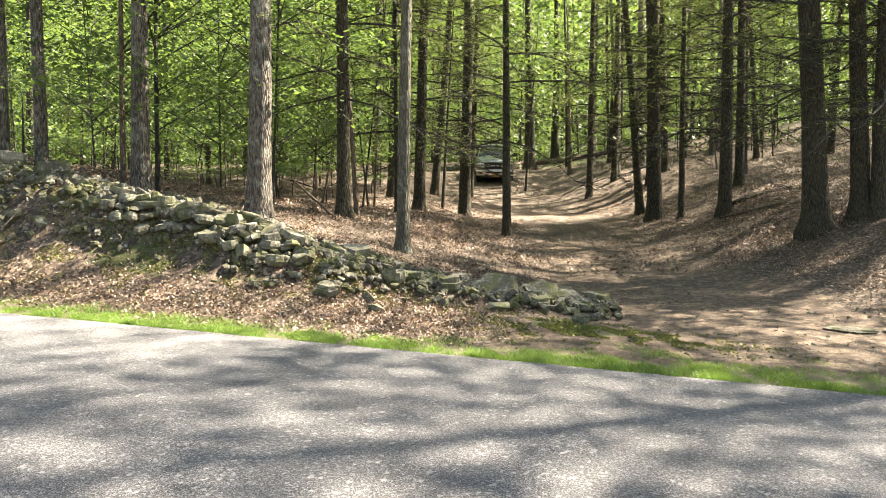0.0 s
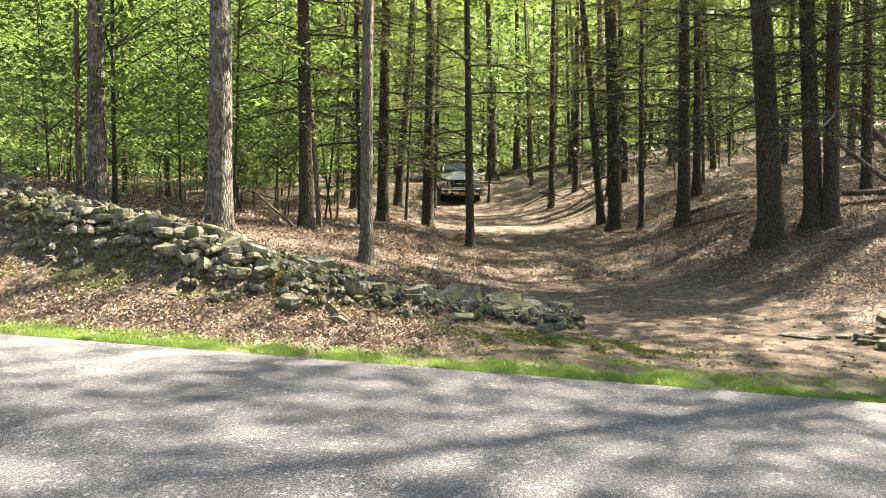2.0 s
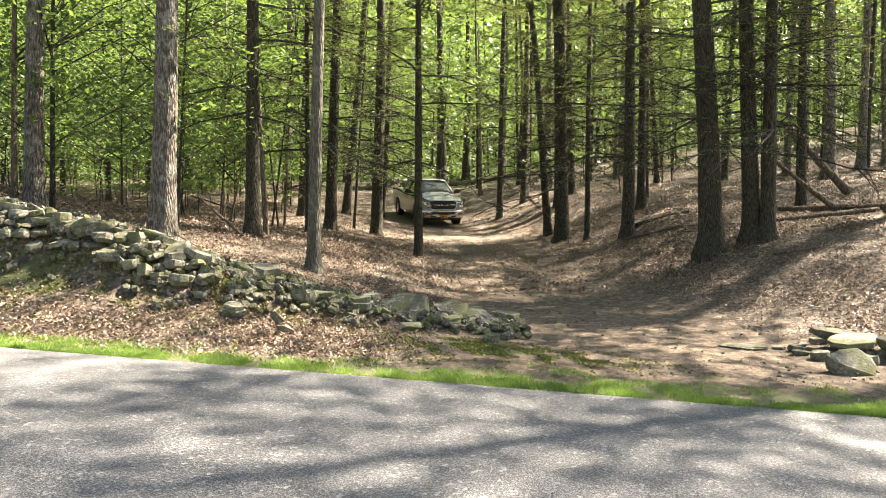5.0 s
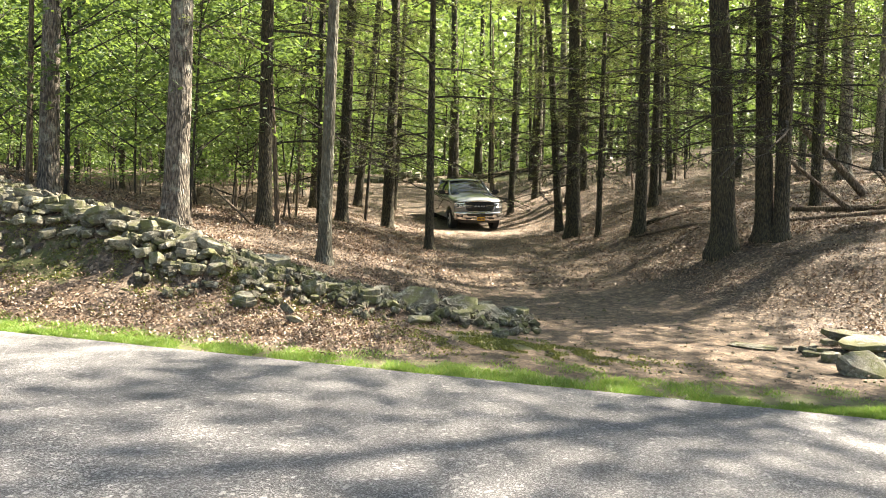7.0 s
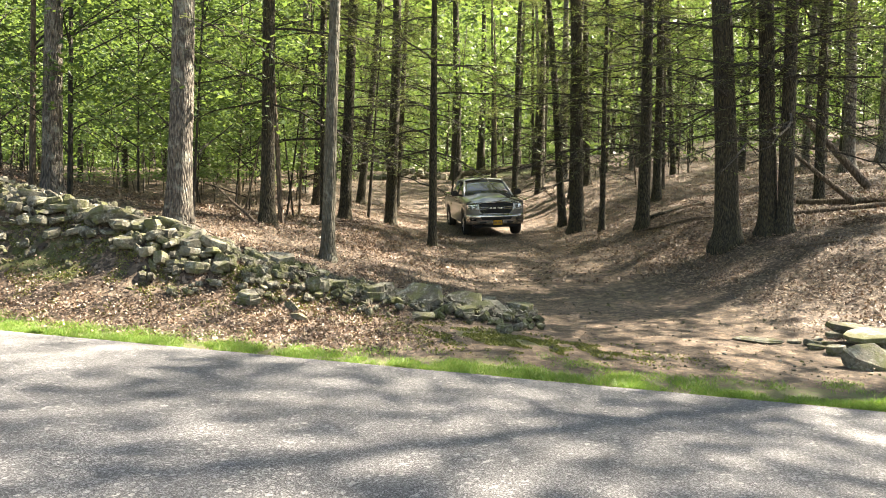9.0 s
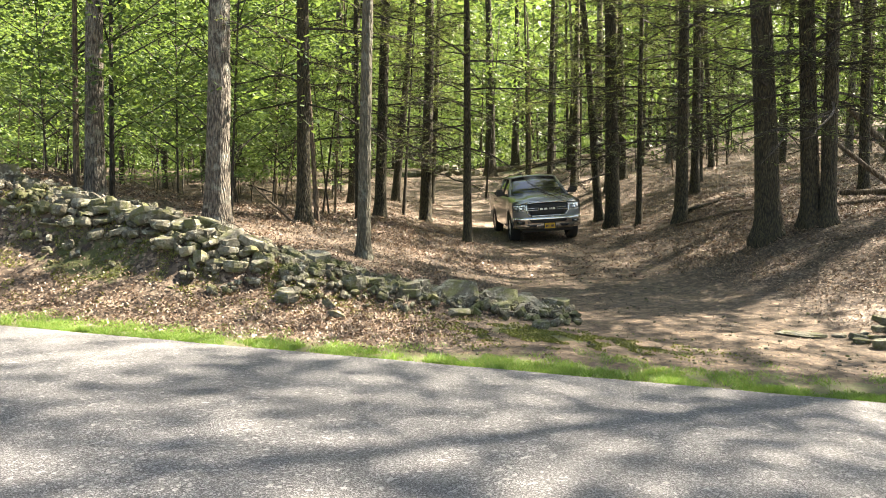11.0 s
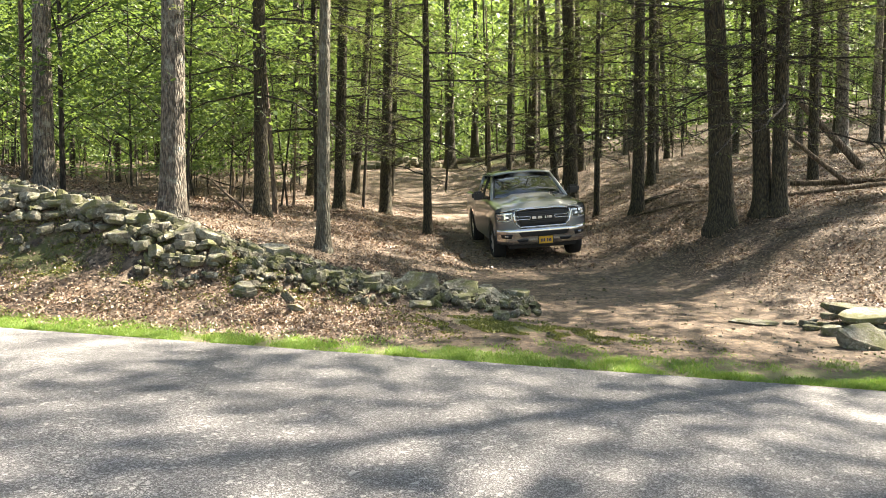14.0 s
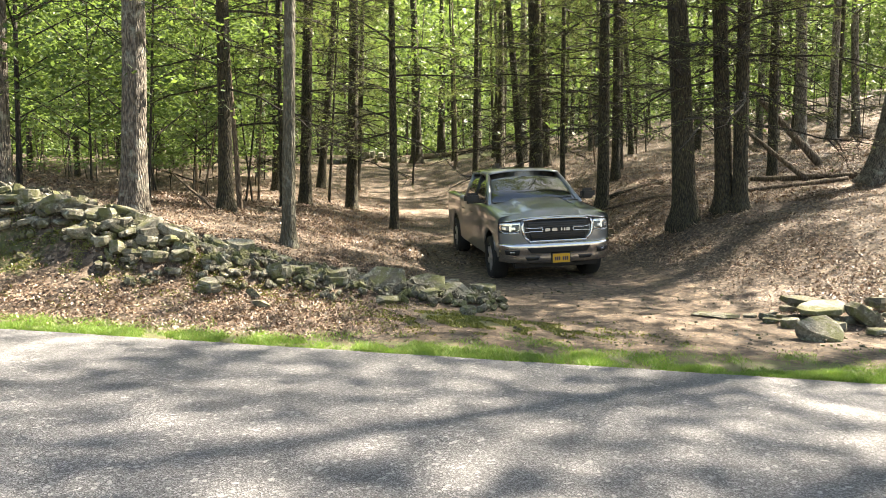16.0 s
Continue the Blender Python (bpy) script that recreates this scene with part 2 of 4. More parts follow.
# the ground: one sheet out to the horizon, finest where the camera is near
def spread(lo, hi, fine_lo, fine_hi, fine, grow):
    mid = list(np.arange(fine_lo, fine_hi, fine))
    up, s = [fine_hi], fine
    while up[-1] < hi:
        s *= grow
        up.append(up[-1] + s)
    down, s = [fine_lo], fine
    while down[-1] > lo:
        s *= grow
        down.append(down[-1] - s)
    return sorted(down[1:]) + mid + up


def cover(x, y):
    """Shares of trodden dirt, moss and verge turf on the floor."""
    v = beyond(x, y)
    dirt = on_drive(x, y) * (1 - 0.45 * step(17, 28, y)) * (1 - step(34, 44, y))
    dirt = max(dirt, 0.75 * (1 - step(0.9, 1.8, v)) * step(-1.0, 1.5, x))
    moss = 0.55 * math.exp(-((x + 5.4) / 1.6) ** 2 - ((v - 1.9) / 0.7) ** 2) + 0.75 * math.exp(-((x - 0.7) / 0.8) ** 2 - ((v - 1.9) / 0.45) ** 2)
    moss += 0.5 * math.exp(-((x - 4) / 6) ** 2 - ((y - 52) / 8) ** 2)
    turf = 0.55 * (1 - step(0.5, 1.2 + 0.5 * step(1, 3, x), v + 0.25 * lumps(x, y, 0.9)))
    turf = max(turf, 0.75 * math.exp(-((x - 4.5) / 4.5) ** 2 - ((y - 54) / 6) ** 2))
    return dirt * 0.62, moss, turf


def build_ground():
    xs = spread(-900, 900, -12, 13, 0.14, 1.12)
    ys = spread(-900, 1200, 5.0, 24, 0.14, 1.06)
    verts, cols = [], []
    for y in ys:
        for x in xs:
            v = beyond(x, y)
            z = ground_z(x, y) if v > 0.02 else (road_z(max(-60, min(60, x))) - 0.08)
            verts.append((x, y, z))
            cols.append((*(cover(x, y) if 0 < v < 80 else (0, 0, 0)), 1))
    w = len(xs)
    faces = [(j * w + i, j * w + i + 1, (j + 1) * w + i + 1, (j + 1) * w + i) for j in range(len(ys) - 1) for i in range(w - 1)]
    me = mesh_of("ground", verts, faces, [SOIL], True)
    at = me.color_attributes.new("cover", "FLOAT_COLOR", "POINT")
    at.data.foreach_set("color", np.array(cols, dtype=np.float32).ravel())
    tagged(new("ground", me), "sloping woodland floor of brown leaf litter and trodden dirt", "ground", kind="structure")


def build_road():
    rng = random.Random(5)
    verts, faces = [], []
    us = np.arange(-70, 70, 0.12)
    for u in us:
        e = EDGE_Y + EDGE_SLOPE * u + 0.02 * noise.noise(Vector((u * 1.7, 0, 0))) + 0.012 * noise.noise(Vector((u * 7, 4, 0)))
        for dy, dz in ((0.03, -0.1), (0.0, -0.012), (-0.03, 0.0), (-2.0, 0.02), (-3.4, 0.03), (-6.5, 0.0), (-6.6, -0.1)):
            verts.append((u, e + dy, road_z(u) + dz))
    k = 7
    for i in range(len(us) - 1):
        for j in range(k - 1):
            faces.append((i * k + j, i * k + j + 1, (i + 1) * k + j + 1, (i + 1) * k + j))
    tagged(new("road", mesh_of("road", verts, faces, [ASPHALT])), "grey worn asphalt country road with a ragged edge", "road", kind="structure")


build_ground()
build_road()

# trees
def trunk_mesh(rng, height, radius, sides, lean, flare=1.5, mat=BARK_HEMLOCK, knobs=0.05):
    """A trunk with root flare, taper and slight bends; lean is the sideways run per metre of height."""
    verts, faces = [], []
    hs = [0, 0.06, 0.15, 0.3, 0.55, 0.9, 1.5, 2.3, 3.2, 4.2, 5.4, 7, 9, 12, 15, 18, 22]
    hs = [-0.25] + [h for h in hs if h < height] + [height]
    ph, bx, by = rng.uniform(0, 6), rng.uniform(-1, 1), rng.uniform(-1, 1)
    sway = [(0.04 * math.sin(h * 0.5 + ph) * bx * radius * 6, 0.04 * math.cos(h * 0.45 + ph) * by * radius * 6) for h in hs]
    for h, (sx, sy) in zip(hs, sway):
        t = max(0, h) / height
        r0 = radius * (1 - 0.75 * t ** 0.9)
        root = (flare - 1) * math.exp(-max(0, h) / (0.9 * radius + 0.06))
        for k in range(sides):
            q = 2 * math.pi * k / sides
            lobe = 0.5 + 0.5 * math.cos(q * 4 + ph) * math.cos(q * 1.5 + 2 * ph)
            r = r0 * (1 + root * (0.4 + 1.1 * lobe)) * (1 + knobs * noise.noise(Vector((math.cos(q) * 2.2, math.sin(q) * 2.2, h * 1.6 + ph * 9))))
            verts.append((lean * h + sx - sway[1][0] + math.cos(q) * r, sy - sway[1][1] + math.sin(q) * r, h))
    n = len(hs)
    for i in range(n - 1):
        for k in range(sides):
            k2 = (k + 1) % sides
            faces.append((i * sides + k, i * sides + k2, (i + 1) * sides + k2, (i + 1) * sides + k))
    faces.append([(n - 1) * sides + k for k in range(sides)])
    return mesh_of("trunk", verts, faces, [mat], True)


def hemlock_boughs(seed, low, high, reach, count, green):
    """Uneven, drooping boughs, mostly bare below, that fork into side branches, twigs and flat sprays of needles: (wood mesh, needle mesh)."""
    rng, rs = random.Random(seed), np.random.RandomState(seed)
    wood, cs, al, ac = ([], []), [], [], []

    def spray(p, t, tl):
        end = p + t * tl + Vector((0, 0, -0.12 * tl))
        tube([p, p.lerp(end, 0.55) + Vector((0, 0, 0.05 * tl)), end], [0.0045, 0.003, 0.0012], 3, wood)
        return end

    def needles(p, t, end, tl):
        m = int(tl * 24)
        f = np.linspace(0.1, 1.05, m)[:, None]
        base = np.array(p)[None] * (1 - f) + np.array(end)[None] * f
        tv, sv = np.array(t), np.array(t.cross(Vector((0, 0, 1))).normalized())
        sgn = np.where(np.arange(m) % 2, 1.0, -1.0)[:, None]
        a = tv[None] * 0.6 + sv[None] * sgn * rs.uniform(0.5, 1.0, (m, 1)) + rs.normal(0, 0.22, (m, 3))
        a = unit(a) * rs.uniform(0.03, 0.07, (m, 1))
        cs.append(base + a), al.append(a), ac.append(np.cross(a, [0, 0, 1.0]) * 0.32 + rs.normal(0, 0.002, (m, 3)))

    def bough(start, d, ln, rise, droop, bend, r, full, forks):
        side = Vector((-d.y, d.x, 0))
        path = []
        for s in (0, 0.15, 0.32, 0.5, 0.68, 0.84, 1.0):
            kink = Vector((rng.uniform(-1, 1), rng.uniform(-1, 1), rng.uniform(-1, 1))) * 0.035 * ln * s
            path.append(start + d * (ln * s) + side * (bend * ln * s * s) + Vector((0, 0, rise * ln * s - droop * ln * s * s)) + kink)
        tube(path, [r * (1 - 0.9 * k / 6) for k in range(7)], 4, wood)
        for k in range(int(7 + 7 * ln)):
            s = rng.uniform(0.15, 0.999)
            j = min(5, int(s * 6))
            p = path[j].lerp(path[j + 1], s * 6 - j)
            sg = rng.choice((-1, 1))
            t = (d * rng.uniform(0.2, 1.0) + side * (sg * rng.uniform(0.4, 1.0)) + Vector((0, 0, rng.uniform(-0.45, 0.25)))).normalized()
            if forks and k < forks:
                bough(p, Vector((t.x, t.y, 0)).normalized(), ln * rng.uniform(0.3, 0.55) * (1.2 - 0.6 * s), rise + rng.uniform(-0.3, 0.2), droop, rng.uniform(-0.4, 0.4), r * 0.5, full, 0)
                continue
            tl = rng.uniform(0.2, 0.7) * (1.15 - 0.6 * s)
            end = spray(p, t, tl)
            if rng.random() < full:
                needles(p, t, end, tl)

    for i in range(count):
        h = low + (high - low) * (i / count) ** 1.15 + rng.uniform(-0.3, 0.3)
        q = i * 2.399 + rng.uniform(-0.9, 0.9)
        ln = reach * rng.uniform(0.35, 1.15) * (1 - 0.55 * (h / high) ** 2)
        full = green * step(low - 0.5, low + 3.0, h) * rng.uniform(0.5, 1.0) + 0.2 * green
        bough(Vector((0, 0, h)), Vector((math.cos(q), math.sin(q), 0)), ln, rng.uniform(-0.22, 0.42), rng.uniform(0.1, 0.4), rng.uniform(-0.45, 0.45), 0.011 + 0.0075 * ln, full, 3)
    w = mesh_of("boughs", *wood, [TWIG])
    return w, quads("needles", blades(np.concatenate(cs), np.concatenate(al), np.concatenate(ac)), NEEDLES)


def leaf_crown(seed, low, high, reach, clusters, per, size, flat=0.12, mat=LEAVES):
    """Layered sprays of broad leaves round a trunk, with the limbs that carry them."""
    rng, rs = random.Random(seed), np.random.RandomState(seed)
    wood, cs = ([], []), []
    for i in range(clusters):
        f = rng.random()
        h = low + (high - low) * f
        r = reach * math.sqrt(rng.random()) * (0.65 + 0.7 * math.sin(math.pi * min(1, 0.25 + 0.7 * f)))
        q = rng.uniform(0, 6.283)
        c = Vector((math.cos(q) * r, math.sin(q) * r, h))
        if i % 3 == 0:
            tube([(0, 0, max(0.4, h - 0.45 * r)), (c.x * 0.5, c.y * 0.5, h - 0.12 * r), tuple(c)], [0.006 + 0.006 * r, 0.005 + 0.003 * r, 0.002], 4, wood)
        w = reach * rng.uniform(0.14, 0.34)
        p = rs.normal(0, 1, (per, 3)) * np.array([w, w, w * flat + 0.04])
        cs.append(p + np.array(c))
    w = mesh_of("limbs", *wood, [TWIG])
    return w, quads("leaves", flat_leaves(rs, np.concatenate(cs), size), mat)


def plant_tree(name, x, y, diameter, lean, height, mat, crowns, label, category="tree", sides=14, flare=1.5, group="", turn=None, dip=0.0):
    rng = random.Random(int(x * 977 + y * 131))
    tree = new(name)
    tree.matrix_basis = pose(x, y, ground_z(x, y) - dip)
    tagged(tree, label, category, group)
    under("trunk", trunk_mesh(rng, height, diameter * 0.485, sides, lean, flare, mat), tree)
    turn = rng.uniform(0, 360) if turn is None else turn
    for k, (wood, leaves) in enumerate(crowns):
        for part_name, me in (("branchwork", wood), ("crown", leaves)):
            ob = tagged(under(part_name, me, tree), kind="stuff")
            ob.matrix_basis = Matrix(((1, 0, lean, 0), (0, 1, 0, 0), (0, 0, 1, 0), (0, 0, 0, 1))) @ pose(0, 0, 0, 0, 0, turn + 70 * k)
    return tree


BOUGHS = [hemlock_boughs(11, 2.2, 11, 3.6, 38, 0.6), hemlock_boughs(12, 2.6, 12, 3.2, 34, 0.6), hemlock_boughs(13, 1.9, 10, 3.4, 34, 0.65)]
HIGH = [leaf_crown(21, 8, 18, 4.4, 26, 170, 0.12), leaf_crown(22, 7, 17, 4.0, 24, 170, 0.12), leaf_crown(23, 5, 15, 3.8, 30, 140, 0.10)]
TOPS = [leaf_crown(41, 9, 19, 3.0, 11, 130, 0.085, 0.2, NEEDLES), leaf_crown(42, 8, 17, 2.7, 10, 130, 0.085, 0.2, NEEDLES)]
FAR = [leaf_crown(51, 6, 17, 3.8, 26, 60, 0.17), leaf_crown(52, 5, 15, 3.4, 24, 60, 0.17)]
SAPLING = [leaf_crown(31, 1.4, 6.5, 2.0, 50, 56, 0.065, 0.08), leaf_crown(32, 0.9, 5.0, 1.7, 44, 56, 0.06, 0.08), leaf_crown(33, 2.2, 8, 2.3, 56, 56, 0.075, 0.08)]

HEMLOCKS = [   # x, y, trunk diameter, lean
    (5.86, 15.56, 0.51, -0.075), (6.62, 15.37, 0.37, -0.05), (6.84, 15.16, 0.31, 0.004), (5.39, 20.56, 0.36, 0.001),
    (4.77, 22.96, 0.2, -0.005), (4.32, 24.75, 0.51, -0.044), (4.25, 27.38, 0.32, -0.097), (7.16, 25.62, 0.32, -0.016),
    (6.3, 33.89, 0.35, -0.042), (2.98, 33.46, 0.3, 0.012), (-0.38, 20.27, 0.25, -0.01), (-1.94, 25.68, 0.43, 0.007),
    (-2.42, 35.58, 0.3, 0.039), (-3.89, 33.33, 0.38, 0.086), (-3.03, 22.13, 0.37, 0.027), (-3.29, 19.69, 0.14, -0.008),
    (-3.83, 15.91, 0.32, 0.002), (8.29, 29.25, 0.33, -0.007), (9.91, 19.99, 0.28, -0.02),
]
for i, (x, y, d, lean) in enumerate(HEMLOCKS):
    plant_tree("hemlock", x, y, d, lean, 19 if d > 0.25 else 14, BARK_HEMLOCK, [BOUGHS[i % 3]] + ([TOPS[i % 2]] if i not in (1, 2) else []) + ([TOPS[(i + 1) % 2]] if i in (3, 4, 5, 10) else []), "tall brown hemlock with bare lower boughs on leaf litter", "conifer tree", 18 if d > 0.3 else 10, 1.6 if y < 17 else 1.4, group="hemlocks of the wood")
BROAD = [
    (-7.22, 13.61, 0.37, 0.026), (-4.69, 12.99, 0.46, 0.019), (-9.89, 13.41, 0.3, 0.023), (-9.26, 13.67, 0.26, 0.014),
    (-6.85, 35.3, 0.41, 0.007), (0.56, 49.13, 0.74, -0.024), (2.59, 58.92, 0.7, -0.001), (14.77, 27.76, 0.47, -0.019),
    (17.12, 29.77, 0.37, 0.009), (18.58, 30.45, 0.35, -0.047), (-18.21, 48.37, 0.53, -0.004), (-14.95, 45.86, 0.53, -0.002),
    (10.97, 16.86, 0.72, 0.198),
]
for i, (x, y, d, lean) in enumerate(BROAD):
    plant_tree("broadleaf_tree", x, y, d, lean, 18, BARK_GREY if y < 40 else BARK_HEMLOCK, [HIGH[i % 3]], "tall broadleaf tree with rough grey bark", "tree", 20, flare=1.6, group="broadleaf trees")
plant_tree("slim_tree", -2.10, 13.17, 0.25, 0.020, 16, BARK_SLIM, [TOPS[1]], "slim tree with smooth grey-green bark", "tree", 16)
# thin stems and leafy saplings of the undergrowth
STEMS = [(-3.77, 16.94, 0.13, -0.05), (-2.85, 27.05, 0.12, 0.058), (-8.16, 14.67, 0.14, 0.02), (-7.24, 14.31, 0.11, 0.017), (-7.81, 27.99, 0.17, 0.012), (0.21, 38.0, 0.12, 0.066), (2.61, 41.2, 0.25, -0.021)]
for i, (x, y, d, lean) in enumerate(STEMS):
    plant_tree("young_tree", x, y, d, lean, 9, TWIG if i % 2 else BARK_DEAD, [SAPLING[i % 3]] if x < -5 else [], "thin young tree with light leaves", "tree", 8, 1.2, group="young trees")
sap_rng = random.Random(17)
spots_done = 0
while spots_done < 46:
    y = sap_rng.uniform(15, 46)
    x = sap_rng.uniform(-0.72, 0.72) * y
    if x > -4 - 0.06 * y and not (x > 9 and y > 31) or abs(x - drive_x(y)) < 4:
        continue
    k = spots_done % 3
    plant_tree("sapling", x, y, sap_rng.uniform(0.03, 0.07), sap_rng.uniform(-0.08, 0.08), (6.5, 5, 8)[k], TWIG, [SAPLING[k]], "slender leafy sapling in the undergrowth", "sapling", 6, 1.1, group="saplings")
    spots_done += 1
stem_rng = random.Random(61)
stems_done = 0
while stems_done < 90:
    y = stem_rng.uniform(17, 48)
    x = stem_rng.uniform(-0.75, 0.75) * y
    if x > -3.5 - 0.05 * y and not (x > 7 and y > 27) or abs(x - drive_x(y)) < 4:
        continue
    plant_tree("dead_stem", x, y, stem_rng.uniform(0.03, 0.10), stem_rng.gauss(0, 0.09), stem_rng.choice((1.6, 2.5, 4, 7, 9)), stem_rng.choice((TWIG, TWIG, BARK_DEAD)), [], "thin bare stem standing in the undergrowth", "sapling", 6, 1.1, group="bare stems of the undergrowth")
    stems_done += 1
# the wood behind
far_rng = random.Random(23)
far_done = 0
while far_done < 180:
    y = far_rng.uniform(30, 95)
    x = far_rng.uniform(-0.75, 0.8) * y
    if abs(x - drive_x(y)) < 3.5 and y < 52:
        continue
    plant_tree("forest_tree", x, y, far_rng.uniform(0.16, 0.5), far_rng.gauss(0, 0.03), 17, far_rng.choice((BARK_HEMLOCK, BARK_HEMLOCK, BARK_GREY)), [FAR[far_done // 3 % 2]] if (far_done % 3 == 0 or x < -6 and far_done % 3 == 1) and math.hypot(x - 6.5, y - 43) > 4 else [], "distant straight forest tree", "tree", 7, 1.3, group="trees deep in the wood")
    far_done += 1
# trees on the near side, behind the camera, added unseen for windscreen reflections
for i in range(14):
    y = far_rng.uniform(-50, -24)
    x = far_rng.uniform(-34, 34)
    plant_tree("reflection_tree", x, y, far_rng.uniform(0.2, 0.5), far_rng.gauss(0, 0.02), 17, BARK_GREY, [FAR[i % 2]], "unseen leafy tree on the near side of the road, added for reflections", "tree", 7, 1.3, group="trees on the near side")
# unseen trees right of view, placed so their high crowns dapple road and bank
TALL = [leaf_crown(61, 15, 24, 4.8, 36, 150, 0.10), leaf_crown(62, 14, 23, 4.6, 34, 150, 0.10)]
for k, (x, y) in enumerate(((10.3, 10.4), (11.6, 8.8), (17.0, 9.8), (18.6, 8.6), (20.0, 20.5), (22.5, 24.5), (26.5, 27.0))):
    plant_tree("unseen_shade_tree", x, y, 0.4, 0.0, 23, BARK_GREY, [TALL[k % 2]], "tall tree out of view whose wide leafy crown shades road and bank", "tree", 12, group="roadside trees")

# pickup truck
PAINT = plain("silver_paint", (0.20, 0.215, 0.225), 0.30, 0.65, 0.06, 3, 1.0)
CHROME = plain("chrome", (0.60, 0.60, 0.60), 0.2, 1.0, 0.15, 8)
BLACK = plain("black_plastic", (0.007, 0.007, 0.008), 0.5, 0.0, 0.3, 20)
RUBBER = plain("tyre_rubber", (0.013, 0.012, 0.011), 0.85, 0.0, 0.4, 25)
ALLOY = plain("alloy", (0.62, 0.62, 0.62), 0.3, 0.8, 0.15, 12)
YELLOW = plain("plate_yellow", (0.52, 0.27, 0.01), 0.5)
INK = plain("plate_ink", (0.02, 0.02, 0.06), 0.6)
LAMP = plain("headlamp_lens", (0.62, 0.64, 0.64), 0.08, 0.9, 0.6, 26, 1.0)
SEAT = plain("dark_seat", (0.012, 0.012, 0.013), 0.8)
LAMP_INNER = plain("lamp_inner", (0.13, 0.135, 0.135), 0.28, 0.8, 0.5, 40)
REDSTUFF = plain("dark_load", (0.05, 0.045, 0.04), 0.8)


def glass_material():
    m, n, b = material("tinted_glass")
    b.inputs["Base Color"].default_value = (0.012, 0.015, 0.014, 1)
    b.inputs["Roughness"].default_value = 0.02
    b.inputs["Transmission Weight"].default_value = 0.22
    b.inputs["Specular IOR Level"].default_value = 0.9
    b.inputs["Coat Weight"].default_value = 1.0
    b.inputs["IOR"].default_value = 1.5
    return m


GLASS = glass_material()
STATIONS = (-0.93, -0.86, -0.70, -0.4, 0.0, 0.45, 0.75, 1.9, 2.85, 3.0, 4.6, 4.8)
#         lower edge, its half width, flank, its height, shoulder, its height, top edge, its height, crown height
SHAPE = {
    "wb": (0.90, 0.95, 0.97, 0.98, 0.98, 0.98, 0.98, 0.98, 0.98, 0.98, 0.98, 0.95), "zb": (0.66, 0.62, 0.52, 0.46, 0.44, 0.42, 0.42, 0.42, 0.42, 0.44, 0.48, 0.55),
    "wm": (0.95, 0.99, 1.01, 1.03, 1.035, 1.025, 1.02, 1.02, 1.02, 1.03, 1.03, 1.0), "zm": (0.84, 0.86, 0.87, 0.88, 0.90, 0.88, 0.84, 0.84, 0.86, 0.90, 0.90, 0.88),
    "ws": (0.94, 0.98, 1.00, 1.01, 1.01, 0.99, 0.985, 0.985, 0.985, 1.00, 1.00, 0.97), "zs": (1.10, 1.13, 1.15, 1.18, 1.20, 1.22, 1.24, 1.25, 1.25, 1.28, 1.28, 1.26),
    "wt": (0.87, 0.905, 0.92, 0.925, 0.925, 0.915, 0.90, 0.91, 0.91, 0.96, 0.96, 0.94), "zt": (1.165, 1.205, 1.235, 1.27, 1.30, 1.335, 1.34, 1.345, 1.345, 1.37, 1.37, 1.35),
    "zc": (1.195, 1.245, 1.285, 1.325, 1.355, 1.39, 1.36, 1.35, 1.35, 1.23, 1.23, 1.27),
}


def section(y, swell=0.0):
    """Half of the body's outline at y, from the lower edge over the flank to the crown: points (x, z)."""
    g = {k: between(y, STATIONS, v) for k, v in SHAPE.items()}
    for axle in (0.0, 3.67):
        if abs(y - axle) < 0.52:
            g["zb"] = max(g["zb"], 0.40 + math.sqrt(0.52 ** 2 - (y - axle) ** 2))
    g["zm"] = max(g["zm"], g["zb"] + 0.03)
    g["zs"] = max(g["zs"], g["zm"] + 0.05)
    pts = [(g["wb"], g["zb"]), (g["wm"], g["zm"]), (g["ws"], g["zs"]), (g["wt"] + 0.06, g["zt"] - 0.02), (g["wt"] - 0.10, g["zt"] + 0.01), (g["wt"] * 0.55, g["zc"] - 0.012), (0.0, g["zc"])]
    for _ in range(2):
        soft = [pts[0]]
        for a, b in zip(pts, pts[1:]):
            soft += [(a[0] * 0.75 + b[0] * 0.25, a[1] * 0.75 + b[1] * 0.25), (a[0] * 0.25 + b[0] * 0.75, a[1] * 0.25 + b[1] * 0.75)]
        pts = soft + [pts[-1]]
    out = []
    for i, (px, pz) in enumerate(pts):
        a, b = pts[max(0, i - 1)], pts[min(len(pts) - 1, i + 1)]
        d = math.hypot(b[0] - a[0], b[1] - a[1]) or 1
        out.append((px + swell * (b[1] - a[1]) / d, pz - swell * (b[0] - a[0]) / d))
    return out


